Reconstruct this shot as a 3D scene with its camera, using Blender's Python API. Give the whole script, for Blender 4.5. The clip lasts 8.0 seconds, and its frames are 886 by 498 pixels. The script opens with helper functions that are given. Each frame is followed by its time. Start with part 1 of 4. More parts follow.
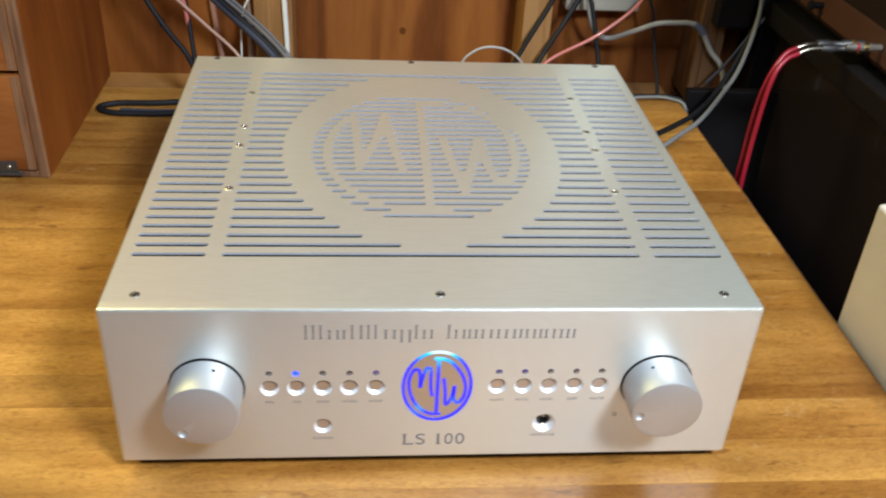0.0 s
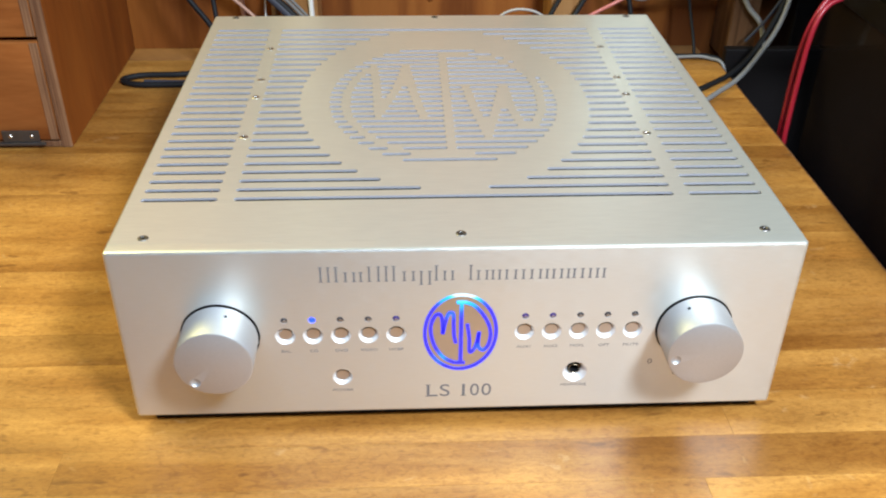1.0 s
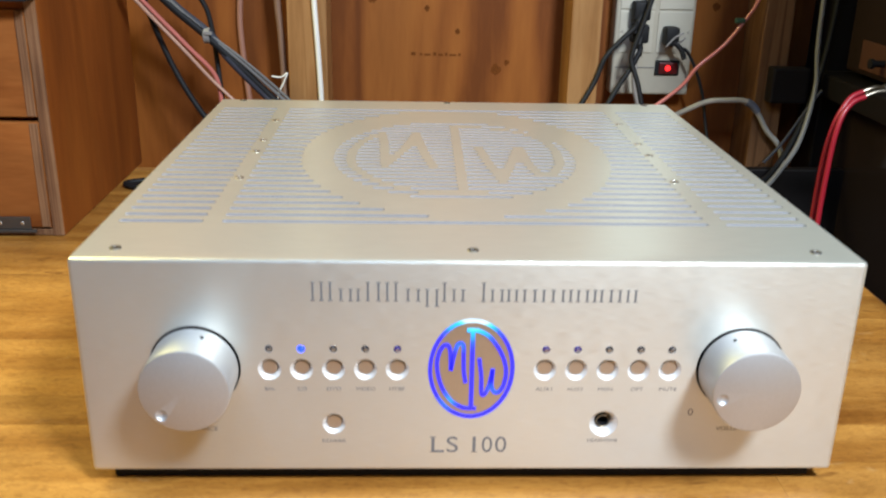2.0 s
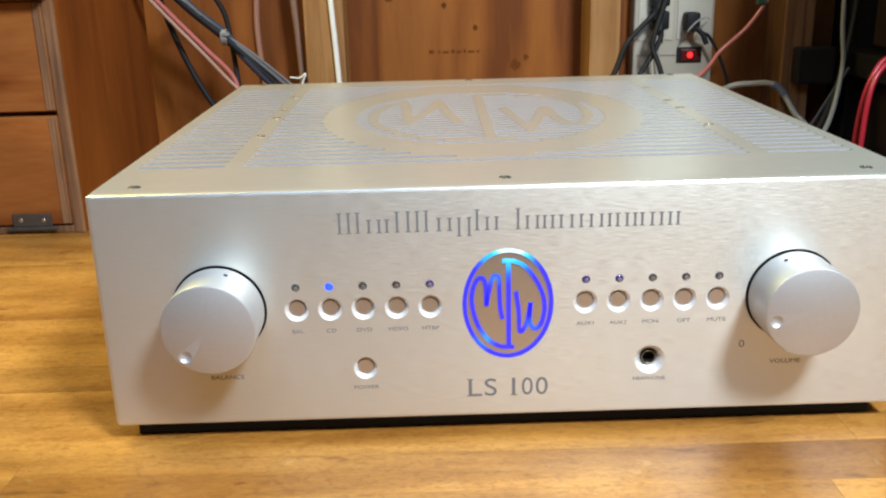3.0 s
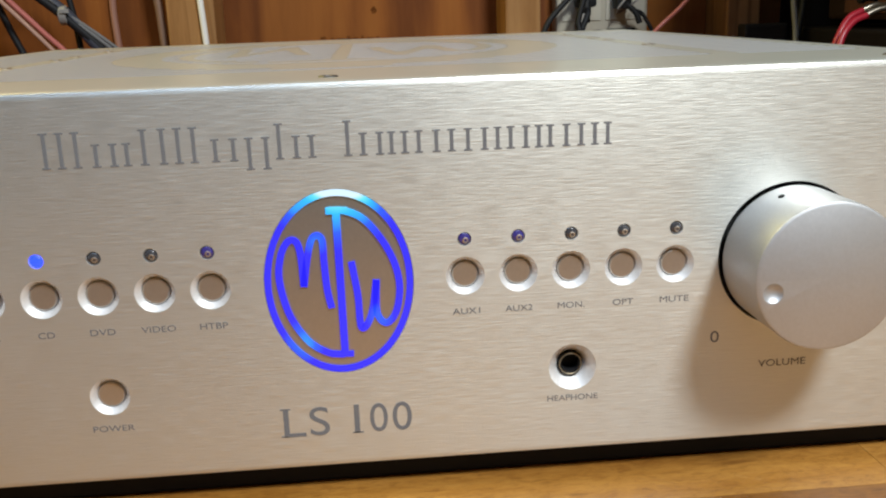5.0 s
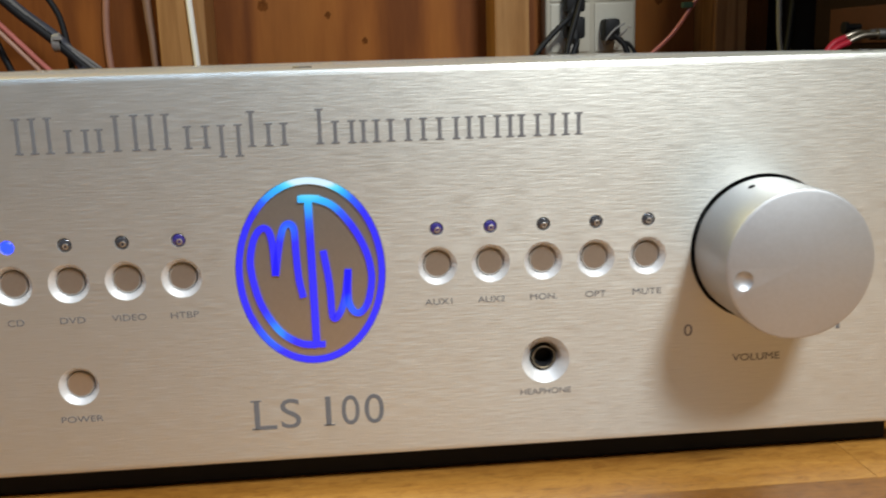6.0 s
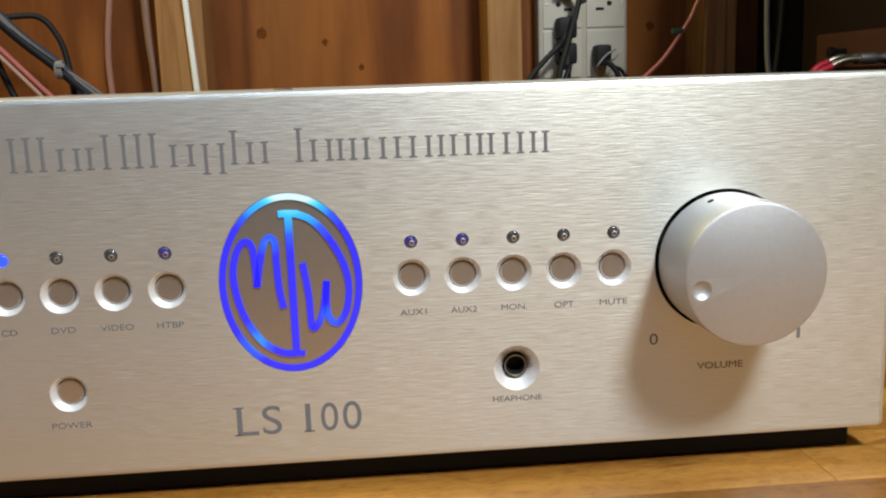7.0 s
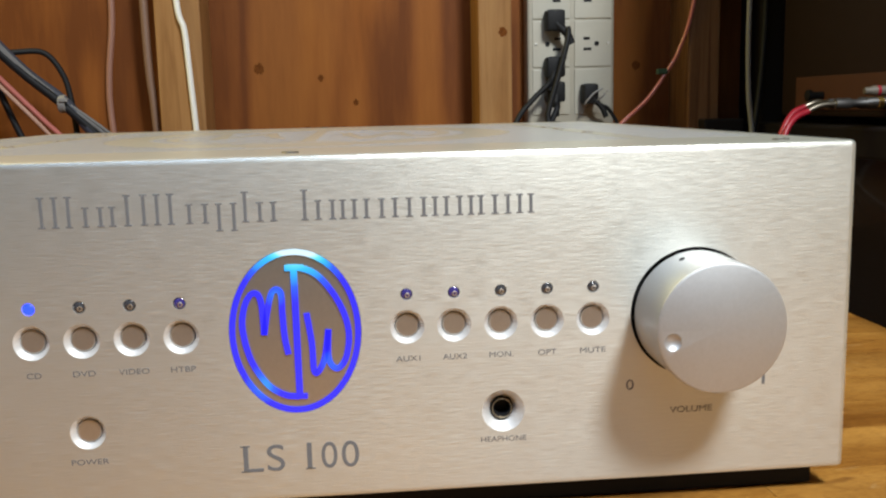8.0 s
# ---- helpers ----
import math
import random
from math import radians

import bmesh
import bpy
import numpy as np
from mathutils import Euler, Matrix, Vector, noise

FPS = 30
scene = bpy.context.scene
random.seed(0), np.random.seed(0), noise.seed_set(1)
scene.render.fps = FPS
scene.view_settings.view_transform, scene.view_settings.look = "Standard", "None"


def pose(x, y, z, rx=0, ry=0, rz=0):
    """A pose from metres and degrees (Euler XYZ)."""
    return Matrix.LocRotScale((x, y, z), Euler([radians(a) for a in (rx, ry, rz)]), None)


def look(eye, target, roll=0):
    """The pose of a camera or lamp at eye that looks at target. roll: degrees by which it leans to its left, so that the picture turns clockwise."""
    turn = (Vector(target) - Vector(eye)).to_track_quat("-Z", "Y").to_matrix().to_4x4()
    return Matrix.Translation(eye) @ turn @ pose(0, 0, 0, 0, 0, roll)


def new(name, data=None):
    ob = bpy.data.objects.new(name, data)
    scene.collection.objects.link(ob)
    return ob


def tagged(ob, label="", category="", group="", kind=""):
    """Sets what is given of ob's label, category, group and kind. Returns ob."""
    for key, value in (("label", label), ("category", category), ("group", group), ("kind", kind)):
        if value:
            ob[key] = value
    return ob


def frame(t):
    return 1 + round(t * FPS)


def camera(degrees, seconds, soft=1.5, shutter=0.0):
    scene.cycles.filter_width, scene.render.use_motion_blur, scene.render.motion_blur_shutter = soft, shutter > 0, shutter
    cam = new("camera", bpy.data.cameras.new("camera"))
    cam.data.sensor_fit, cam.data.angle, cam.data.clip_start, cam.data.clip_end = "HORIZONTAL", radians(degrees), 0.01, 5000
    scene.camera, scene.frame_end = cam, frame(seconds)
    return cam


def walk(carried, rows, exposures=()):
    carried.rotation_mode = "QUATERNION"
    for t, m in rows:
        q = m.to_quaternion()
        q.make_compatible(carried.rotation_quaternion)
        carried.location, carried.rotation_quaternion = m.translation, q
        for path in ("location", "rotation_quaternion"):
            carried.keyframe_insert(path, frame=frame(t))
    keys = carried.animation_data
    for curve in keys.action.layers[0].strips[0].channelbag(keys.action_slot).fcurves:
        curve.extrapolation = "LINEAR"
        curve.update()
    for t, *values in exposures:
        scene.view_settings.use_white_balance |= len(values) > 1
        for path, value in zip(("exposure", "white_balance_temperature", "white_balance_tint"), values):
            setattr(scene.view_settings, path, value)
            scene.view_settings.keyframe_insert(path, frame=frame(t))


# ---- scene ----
cam = camera(51.2, 8.0, soft=2.1, shutter=0.6)
PATH = [
    (0, (-0.054, -0.476, 0.493), (0.131, 1.199, -0.584), 3.6),
    (0.5, (-0.066, -0.476, 0.501), (0.075, 1.184, -0.606), 1.3),
    (1, (-0.038, -0.472, 0.444), (0.056, 1.208, -0.637), 0.8),
    (1.2, (-0.025, -0.465, 0.429), (0.022, 1.269, -0.566), -0.3),
    (2.3, (-0.037, -0.461, 0.286), (0.044, 1.429, -0.362), 1.4),
    (2.5, (-0.033, -0.46, 0.276), (0.076, 1.433, -0.36), 0.2),
    (3, (-0.04, -0.461, 0.253), (-0.013, 1.446, -0.349), -1.4),
    (3.5, (-0.027, -0.404, 0.233), (0.033, 1.54, -0.235), -0.4),
    (4, (-0.001, -0.32, 0.197), (0.115, 1.634, -0.211), -1.0),
    (4.5, (0.002, -0.298, 0.166), (0.154, 1.636, -0.323), -0.8),
    (4.7, (0.009, -0.292, 0.165), (0.158, 1.635, -0.351), -2.1),
    (5.8, (0.015, -0.292, 0.145), (0.183, 1.655, -0.28), -1.4),
    (6, (0.019, -0.297, 0.144), (0.183, 1.654, -0.268), -1.7),
    (6.5, (0.029, -0.305, 0.149), (0.206, 1.652, -0.221), -2.3),
    (7, (0.028, -0.313, 0.142), (0.185, 1.649, -0.214), -1.9),
    (7.5, (0.027, -0.322, 0.148), (0.194, 1.643, -0.186), -2.2),
    (8, (0.025, -0.338, 0.158), (0.206, 1.629, -0.152), -1.3),
]
walk(cam, [(t, look(eye, target, roll)) for t, eye, target, roll in PATH],
     [(0, 0.12, 5950, 10), (1, 0.32, 5900, 10), (2.5, 0.27, 6100, 10), (3.3, 0.22, 6150, 10), (4, -0.01, 6200, 10), (4.7, -0.15, 6400, 10), (6, -0.28, 6550, 10), (6.6, -0.27, 6550, 10), (7.4, -0.14, 6600, 10), (8, -0.10, 6550, 10)])

# ---- light ----
world = bpy.data.worlds.new("room_air")
scene.world = world
world.use_nodes = True
world.node_tree.nodes["Background"].inputs[0].default_value = (0.9, 0.95, 1.0, 1)
world.node_tree.nodes["Background"].inputs[1].default_value = 0.05
scene.view_settings.exposure = 0.0


def area(name, eye, target, sx, sy, watts, colour):
    d = bpy.data.lights.new(name, "AREA")
    d.shape, d.size, d.size_y, d.energy, d.color = "RECTANGLE", sx, sy, watts, colour
    ob = new(name, d)
    ob.matrix_world = look(eye, target)
    return ob


area("ceiling_lamp_light", (0.46, -0.70, 1.12), (0.1, 0.05, 0.05), 0.24, 0.24, 31, (0.93, 0.98, 1.0))
area("workshop_tube_light", (-0.25, -0.85, 1.38), (-0.08, 0.0, 0.05), 0.9, 0.14, 7.6, (0.50, 0.70, 1.0))
# no known source: warm light added to yellow the cover's left half
area("warm_bulb_light", (-0.90, 0.48, 1.10), (-0.05, 0.2, 0.1), 0.45, 0.45, 11.0, (1.0, 0.85, 0.28))


# ---- materials ----
def nodes_of(name, rough=0.5, metal=0.0, base=(0.5, 0.5, 0.5)):
    m = bpy.data.materials.new(name)
    m.use_nodes = True
    nt = m.node_tree
    b = nt.nodes["Principled BSDF"]
    b.inputs["Base Color"].default_value = (*base, 1)
    b.inputs["Roughness"].default_value = rough
    b.inputs["Metallic"].default_value = metal
    return m, nt, b


def coords(nt, scale, shift=0.0):
    tc = nt.nodes.new("ShaderNodeTexCoord")
    mp = nt.nodes.new("ShaderNodeMapping")
    mp.inputs["Scale"].default_value = scale
    if shift:
        oi = nt.nodes.new("ShaderNodeObjectInfo")
        mul = nt.nodes.new("ShaderNodeMath")
        mul.operation = "MULTIPLY"
        mul.inputs[1].default_value = shift
        nt.links.new(oi.outputs["Random"], mul.inputs[0])
        add = nt.nodes.new("ShaderNodeVectorMath")
        add.operation = "ADD"
        nt.links.new(tc.outputs["Object"], add.inputs[0])
        nt.links.new(mul.outputs[0], add.inputs[1])
        nt.links.new(add.outputs[0], mp.inputs["Vector"])
    else:
        nt.links.new(tc.outputs["Object"], mp.inputs["Vector"])
    return mp.outputs[0]


def noise_of(nt, vec, scale, detail=4, dist=0.0, rough=0.55):
    n = nt.nodes.new("ShaderNodeTexNoise")
    n.inputs["Scale"].default_value = scale
    n.inputs["Detail"].default_value = detail
    n.inputs["Distortion"].default_value = dist
    n.inputs["Roughness"].default_value = rough
    nt.links.new(vec, n.inputs["Vector"])
    return n.outputs["Fac"]


def ramp(nt, fac, stops):
    r = nt.nodes.new("ShaderNodeValToRGB")
    while len(r.color_ramp.elements) < len(stops):
        r.color_ramp.elements.new(0.5)
    for e, (p, c) in zip(r.color_ramp.elements, stops):
        e.position = p
        e.color = (*c, 1) if len(c) == 3 else c
    nt.links.new(fac, r.inputs[0])
    return r.outputs[0]


def mix(nt, a, b, fac, mode="MIX"):
    m = nt.nodes.new("ShaderNodeMix")
    m.data_type, m.blend_type = "RGBA", mode
    for value, sock in ((fac, m.inputs[0]), (a, m.inputs[6]), (b, m.inputs[7])):
        if isinstance(value, (int, float)):
            sock.default_value = value
        elif isinstance(value, tuple):
            sock.default_value = (*value, 1)
        else:
            nt.links.new(value, sock)
    return m.outputs[2]


def calc(nt, op, a, b=0.0):
    m = nt.nodes.new("ShaderNodeMath")
    m.operation = op
    for value, sock in ((a, m.inputs[0]), (b, m.inputs[1])):
        if isinstance(value, (int, float)):
            sock.default_value = value
        else:
            nt.links.new(value, sock)
    return m.outputs[0]


def bump(nt, b, height, strength, distance=0.001):
    n = nt.nodes.new("ShaderNodeBump")
    n.inputs["Strength"].default_value = strength
    n.inputs["Distance"].default_value = distance
    nt.links.new(height, n.inputs["Height"])
    nt.links.new(n.outputs[0], b.inputs["Normal"])


def wood(name, dark, mid, light, stretch, rough=0.5, rings=9.0, fine=1.0, shift=0.0, tone=0.0, base_scale=7.0, coat=0.0, dirt=0.25):
    """Sawn or peeled wood: grain contours, fine fibres and stains. stretch: the scale along x, y, z."""
    m, nt, b = nodes_of(name, rough)
    v = coords(nt, stretch, shift)
    big = noise_of(nt, v, base_scale, 2.5, 0.7)
    lines = calc(nt, "SINE", calc(nt, "MULTIPLY", big, rings * 6.28))
    lines = calc(nt, "MULTIPLY_ADD", lines, 0.5)
    nt.nodes[-1].inputs[2].default_value = 0.5
    fibre = noise_of(nt, v, base_scale * 22, 5, 0.2)
    both = calc(nt, "ADD", calc(nt, "MULTIPLY", lines, 0.45 + 0.35 * (1 - fine)), calc(nt, "MULTIPLY", fibre, 0.62 * fine))
    col = ramp(nt, both, [(0.2, dark), (0.5, mid), (0.85, light)])
    stain = noise_of(nt, coords(nt, tuple(max(0.22, c / max(stretch)) for c in stretch), shift), 11, 5, 0.6)
    col = mix(nt, col, ramp(nt, stain, [(0.3, tuple(c * 0.55 for c in mid)), (0.62, (1, 1, 1))]), dirt, "MULTIPLY")
    if tone:
        oi = nt.nodes.new("ShaderNodeObjectInfo")
        hue = nt.nodes.new("ShaderNodeHueSaturation")
        val = calc(nt, "MULTIPLY_ADD", oi.outputs["Random"], tone)
        nt.nodes[-1].inputs[2].default_value = 1 - tone / 2
        nt.links.new(val, hue.inputs["Value"])
        nt.links.new(col, hue.inputs["Color"])
        col = hue.outputs[0]
    nt.links.new(col, b.inputs["Base Color"])
    rv = calc(nt, "MULTIPLY_ADD", stain, 0.3)
    nt.nodes[-1].inputs[2].default_value = rough - 0.15
    nt.links.new(rv, b.inputs["Roughness"])
    b.inputs["Coat Weight"].default_value = coat
    b.inputs["Coat Roughness"].default_value = 0.25
    bump(nt, b, fibre, 0.25, 0.0006)
    return m


def worn(m):
    """Adds dark dents and pale scratches to a varnished top."""
    nt = m.node_tree
    b = nt.nodes["Principled BSDF"]
    col = b.inputs["Base Color"].links[0].from_socket
    dents = noise_of(nt, coords(nt, (0.55, 1.6, 1), 3.0), 60, 2, 0.4)
    col = mix(nt, col, ramp(nt, dents, [(0.0, (1, 1, 1)), (0.665, (1, 1, 1)), (0.73, (0.42, 0.31, 0.21))]), 0.65, "MULTIPLY")
    marks = noise_of(nt, coords(nt, (0.7, 1.0, 1), 5.0), 55, 4, 1.2)
    fac = ramp(nt, marks, [(0.0, (0, 0, 0)), (0.665, (0, 0, 0)), (0.73, (1, 1, 1))])
    col = mix(nt, col, (0.62, 0.44, 0.22), calc(nt, "MULTIPLY", fac, 0.22))
    pores = noise_of(nt, coords(nt, (0.7, 1.3, 1), 2.0), 210, 5, 0.8, 0.7)
    col = mix(nt, col, ramp(nt, pores, [(0.34, (0.55, 0.43, 0.30)), (0.50, (1, 1, 1)), (0.66, (1.18, 1.22, 1.30))]), 0.55, "MULTIPLY")
    grit = noise_of(nt, coords(nt, (0.35, 1.6, 1), 4.0), 620, 3, 0.3, 0.7)
    col = mix(nt, col, ramp(nt, grit, [(0.36, (0.50, 0.40, 0.30)), (0.50, (1, 1, 1))]), 0.35, "MULTIPLY")
    patch = noise_of(nt, coords(nt, (1, 1, 1)), 5, 3, 0.4)
    col = mix(nt, col, ramp(nt, patch, [(0.33, (0.66, 0.57, 0.45)), (0.65, (1.15, 1.12, 1.05))]), 0.8, "MULTIPLY")
    nt.links.new(col, b.inputs["Base Color"])


def metal(name, base, rough, stretch, scale=1.0, strength=0.12, aniso=0.0, var=0.12, metallic=1.0):
    m, nt, b = nodes_of(name, rough, metallic, base)
    v = coords(nt, stretch)
    n = noise_of(nt, v, scale, 3, 0.0)
    blot = noise_of(nt, coords(nt, (1, 1, 1)), 14, 3)
    rv = calc(nt, "ADD", calc(nt, "MULTIPLY_ADD", n, var), calc(nt, "MULTIPLY", blot, 0.05))
    for node in nt.nodes:
        if node.type == "MATH" and node.operation == "MULTIPLY_ADD":
            node.inputs[2].default_value = rough - var / 2 - 0.025
    nt.links.new(rv, b.inputs["Roughness"])
    col = mix(nt, tuple(c * 0.9 for c in base), tuple(min(1, c * 1.05) for c in base), n)
    nt.links.new(col, b.inputs["Base Color"])
    b.inputs["Anisotropic"].default_value = aniso
    bump(nt, b, n, strength, 0.0003)
    return m


def plain(name, base, rough=0.5, metallic=0.0, grain=60.0, var=0.25, relief=0.08, coat=0.0):
    m, nt, b = nodes_of(name, rough, metallic, base)
    v = coords(nt, (1, 1, 1))
    n = noise_of(nt, v, grain, 5)
    w = noise_of(nt, v, grain * 0.12, 3)
    col = mix(nt, tuple(c * (1 - var) for c in base), tuple(min(1, c * (1 + var * 0.6)) for c in base), calc(nt, "MULTIPLY_ADD", n, 0.5))
    for node in nt.nodes:
        if node.type == "MATH":
            nt.links.new(calc(nt, "MULTIPLY", w, 0.5), node.inputs[2])
            break
    nt.links.new(col, b.inputs["Base Color"])
    b.inputs["Coat Weight"].default_value = coat
    bump(nt, b, n, relief, 0.0005)
    return m


def glow(name, colour, strength, base=(0.02, 0.02, 0.05)):
    m, nt, b = nodes_of(name, 0.3, 0.0, base)
    b.inputs["Emission Color"].default_value = (*colour, 1)
    b.inputs["Emission Strength"].default_value = strength
    return m


PANEL = metal("brushed_aluminium", (0.72, 0.715, 0.655), 0.44, (110, 300, 2100), 1.0, 0.42, 0.58, 0.32, 0.84)
# the brush marks run across the panel, so its gloss spreads upright
_up = PANEL.node_tree.nodes.new("ShaderNodeCombineXYZ")
_up.inputs[1].default_value, _up.inputs[2].default_value = 0.2, 1.0
PANEL.node_tree.links.new(_up.outputs[0], PANEL.node_tree.nodes["Principled BSDF"].inputs["Tangent"])
COVER = metal("satin_aluminium", (0.83, 0.845, 0.755), 0.32, (60, 700, 700), 1.0, 0.02, 0.0, 0.06, 0.75)
KNOB = metal("blasted_aluminium", (0.58, 0.585, 0.59), 0.54, (900, 900, 900), 1.0, 0.10, 0.0, 0.08, 0.88)
BUTTON = metal("dull_button_aluminium", (0.56, 0.53, 0.495), 0.34, (900, 900, 900), 1.0, 0.05, 0.0, 0.06, 0.88)
CHAMFER = metal("turned_recess_aluminium", (0.80, 0.79, 0.77), 0.5, (900, 900, 900), 1.0, 0.04, 0.0, 0.06, 0.55)
# slot walls: shade and a cool reflected tint are put into this colour
SLOTCUT = metal("slot_shade_aluminium", (0.50, 0.50, 0.535), 0.5, (500, 500, 60), 1.0, 0.05, 0.0, 0.08, 0.4)
STEEL = metal("steel_screw", (0.70, 0.68, 0.64), 0.34, (300, 300, 300), 1.0, 0.05)
DARKSCREW = metal("darkened_steel_screw", (0.20, 0.19, 0.18), 0.48, (300, 300, 300), 1.0, 0.05)
NICKEL = metal("nickel_plug", (0.48, 0.43, 0.34), 0.32, (200, 200, 200), 1.0, 0.05)
INK = plain("grey_ink", (0.15, 0.15, 0.155), 0.55, 0.0, 400, 0.15)
BLACK = plain("black_plastic", (0.010, 0.010, 0.011), 0.6, 0.0, 300, 0.3)
INNER = plain("dark_chassis_steel", (0.025, 0.025, 0.027), 0.6, 0.3)
BOARD = plain("green_circuit_board", (0.010, 0.030, 0.016), 0.5)
RUBBER = plain("black_rubber", (0.02, 0.02, 0.021), 0.7, 0.0, 300, 0.3)
# near black, stands in for the shade inside holes and gaps
HOLE = plain("recess_shade_black", (0.012, 0.012, 0.013), 0.8)
TABLE = wood("varnished_table_wood", (0.315, 0.135, 0.020), (0.410, 0.194, 0.034), (0.495, 0.256, 0.055), (0.8, 7, 7), 0.45, 2.5, 1.0, 7.0, 0.07, 3.0, 0.14, 0.6)
worn(TABLE)
EDGE = wood("table_edge_wood", (0.22, 0.10, 0.03), (0.40, 0.20, 0.06), (0.52, 0.29, 0.09), (0.5, 6, 6), 0.5)
PLY = wood("fir_plywood", (0.140, 0.040, 0.0060), (0.225, 0.070, 0.0112), (0.300, 0.104, 0.0180), (3.6, 3.6, 0.45), 0.65, 3.6, 0.6, 3.0, 0.06, 2.1, 0.0, 0.2)
STUD = wood("pine_stud", (0.27, 0.128, 0.040), (0.325, 0.163, 0.055), (0.37, 0.195, 0.071), (9, 9, 0.5), 0.6, 4.0, 0.9, 5.0, 0.2, 4.0, 0.0, 0.4)
DARKSTUD = wood("old_dark_stud", (0.085, 0.037, 0.014), (0.145, 0.066, 0.026), (0.195, 0.095, 0.040), (9, 9, 0.5), 0.7, 3.0, 0.9, 5.0, 0.1, 5.0)
SIDE = wood("stained_cabinet_ply", (0.165, 0.041, 0.0036), (0.23, 0.061, 0.0060), (0.285, 0.084, 0.0095), (4, 4, 0.5), 0.7, 2.0, 0.8, 2.0, 0.0, 2.2, 0.0, 0.35)
DRAWER = wood("drawer_front_ply", (0.155, 0.041, 0.0065), (0.225, 0.068, 0.012), (0.30, 0.106, 0.023), (0.7, 5, 5), 0.6, 2.5, 0.8, 6.0, 0.3, 2.5, 0.05, 0.5)
PLYEDGE = wood("raw_ply_edge", (0.11, 0.040, 0.012), (0.21, 0.095, 0.036), (0.30, 0.155, 0.070), (60, 60, 0.6), 0.75, 2.0, 1.0, dirt=0.8)
SILL = plain("dusty_sill_board", (0.30, 0.145, 0.046), 0.8, 0.0, 80, 0.5)
CREAM = plain("cream_plastic", (0.44, 0.405, 0.32), 0.45, 0.0, 60, 0.22, 0.03)
CREAM2 = plain("cream_outlet_plastic", (0.48, 0.45, 0.365), 0.4, 0.0, 60, 0.18, 0.03)
WHITE = plain("white_cable_jacket", (0.78, 0.76, 0.70), 0.4, 0.0, 100, 0.1)
GREY = plain("grey_cable_jacket", (0.21, 0.205, 0.195), 0.45, 0.0, 100, 0.2)
BROWNC = plain("brown_grey_jacket", (0.20, 0.115, 0.075), 0.5, 0.0, 100, 0.2)
DULL = plain("dull_grey_jacket", (0.15, 0.145, 0.14), 0.5, 0.0, 100, 0.2)
SLATE = plain("slate_cable_jacket", (0.045, 0.047, 0.062), 0.55, 0.0, 100, 0.2)
PINK = plain("pink_clear_jacket", (0.52, 0.16, 0.13), 0.3, 0.0, 100, 0.2, 0.03, 0.3)
PALE = plain("copper_clear_jacket", (0.50, 0.30, 0.22), 0.3, 0.0, 100, 0.2, 0.03, 0.3)
FADED = plain("faded_pink_jacket", (0.30, 0.145, 0.10), 0.5, 0.0, 100, 0.2)
RED = plain("red_jacket", (0.28, 0.009, 0.020), 0.4, 0.0, 100, 0.2)
BEIGE = plain("beige_plug_shell", (0.115, 0.098, 0.075), 0.55, 0.0, 120, 0.3)
BRASS = metal("dull_brass", (0.36, 0.29, 0.19), 0.35, (300, 300, 300), 1.0, 0.05)
GOLD = metal("gold_collar", (0.62, 0.44, 0.14), 0.3, (300, 300, 300), 1.0, 0.05)
TIE = plain("white_tie", (0.24, 0.23, 0.22), 0.45)
PALEGREY = plain("pale_grey_jacket", (0.39, 0.37, 0.34), 0.45, 0.0, 100, 0.2)
CLIP = plain("green_grey_clip", (0.035, 0.075, 0.04), 0.6)
TAPE = plain("blue_grey_tape", (0.16, 0.17, 0.22), 0.6)
GEAR = plain("black_gear_paint", (0.008, 0.0062, 0.0064), 0.55, 0.0, 200, 0.3)
PIANO = plain("piano_black_lacquer", (0.022, 0.015, 0.016), 0.26, 0.0, 200, 0.2, 0.01, 0.3)
BROWNGEAR = plain("dark_brown_gear_paint", (0.020, 0.011, 0.008), 0.5, 0.0, 200, 0.25)
COPPER = plain("copper_label_strip", (0.09, 0.036, 0.020), 0.5, 0.0, 90, 0.3)
PAINT = plain("off_white_painted_board", (0.66, 0.60, 0.52), 0.55, 0.0, 25, 0.18, 0.15)
FLOOR = plain("dark_concrete", (0.10, 0.09, 0.08), 0.8, 0.0, 12, 0.4)
ROOM = plain("bounce_plaster", (0.52, 0.53, 0.54), 0.8, 0.0, 8, 0.15)
IRON = metal("iron_bracket", (0.15, 0.145, 0.14), 0.55, (200, 200, 200), 1.0, 0.2)
BLUELED = glow("blue_led", (0.012, 0.045, 1.0), 3.0)
REDLAMP = glow("red_switch_lamp", (1.0, 0.02, 0.02), 2.0, (0.3, 0.01, 0.01))
REDROCK = plain("dark_red_rocker", (0.09, 0.006, 0.008), 0.3)
LENS, _nt, _b = nodes_of("clear_led_lens", 0.08, 0.0, (0.05, 0.05, 0.055))
_b.inputs["Coat Weight"].default_value = 1.0

for _m in (GEAR, BROWNGEAR, BLACK, SLATE, RUBBER, DULL, HOLE):
    _m.node_tree.nodes["Principled BSDF"].inputs["Specular IOR Level"].default_value = 0.25

for _m in (PLY, SIDE, DRAWER, STUD, DARKSTUD, SILL):
    _m.node_tree.nodes["Principled BSDF"].inputs["Specular IOR Level"].default_value = 0.2

TINTED, _nt, _b = nodes_of("bluish_led_lens", 0.1, 0.0, (0.045, 0.035, 0.19))
_b.inputs["Coat Weight"].default_value = 1.0

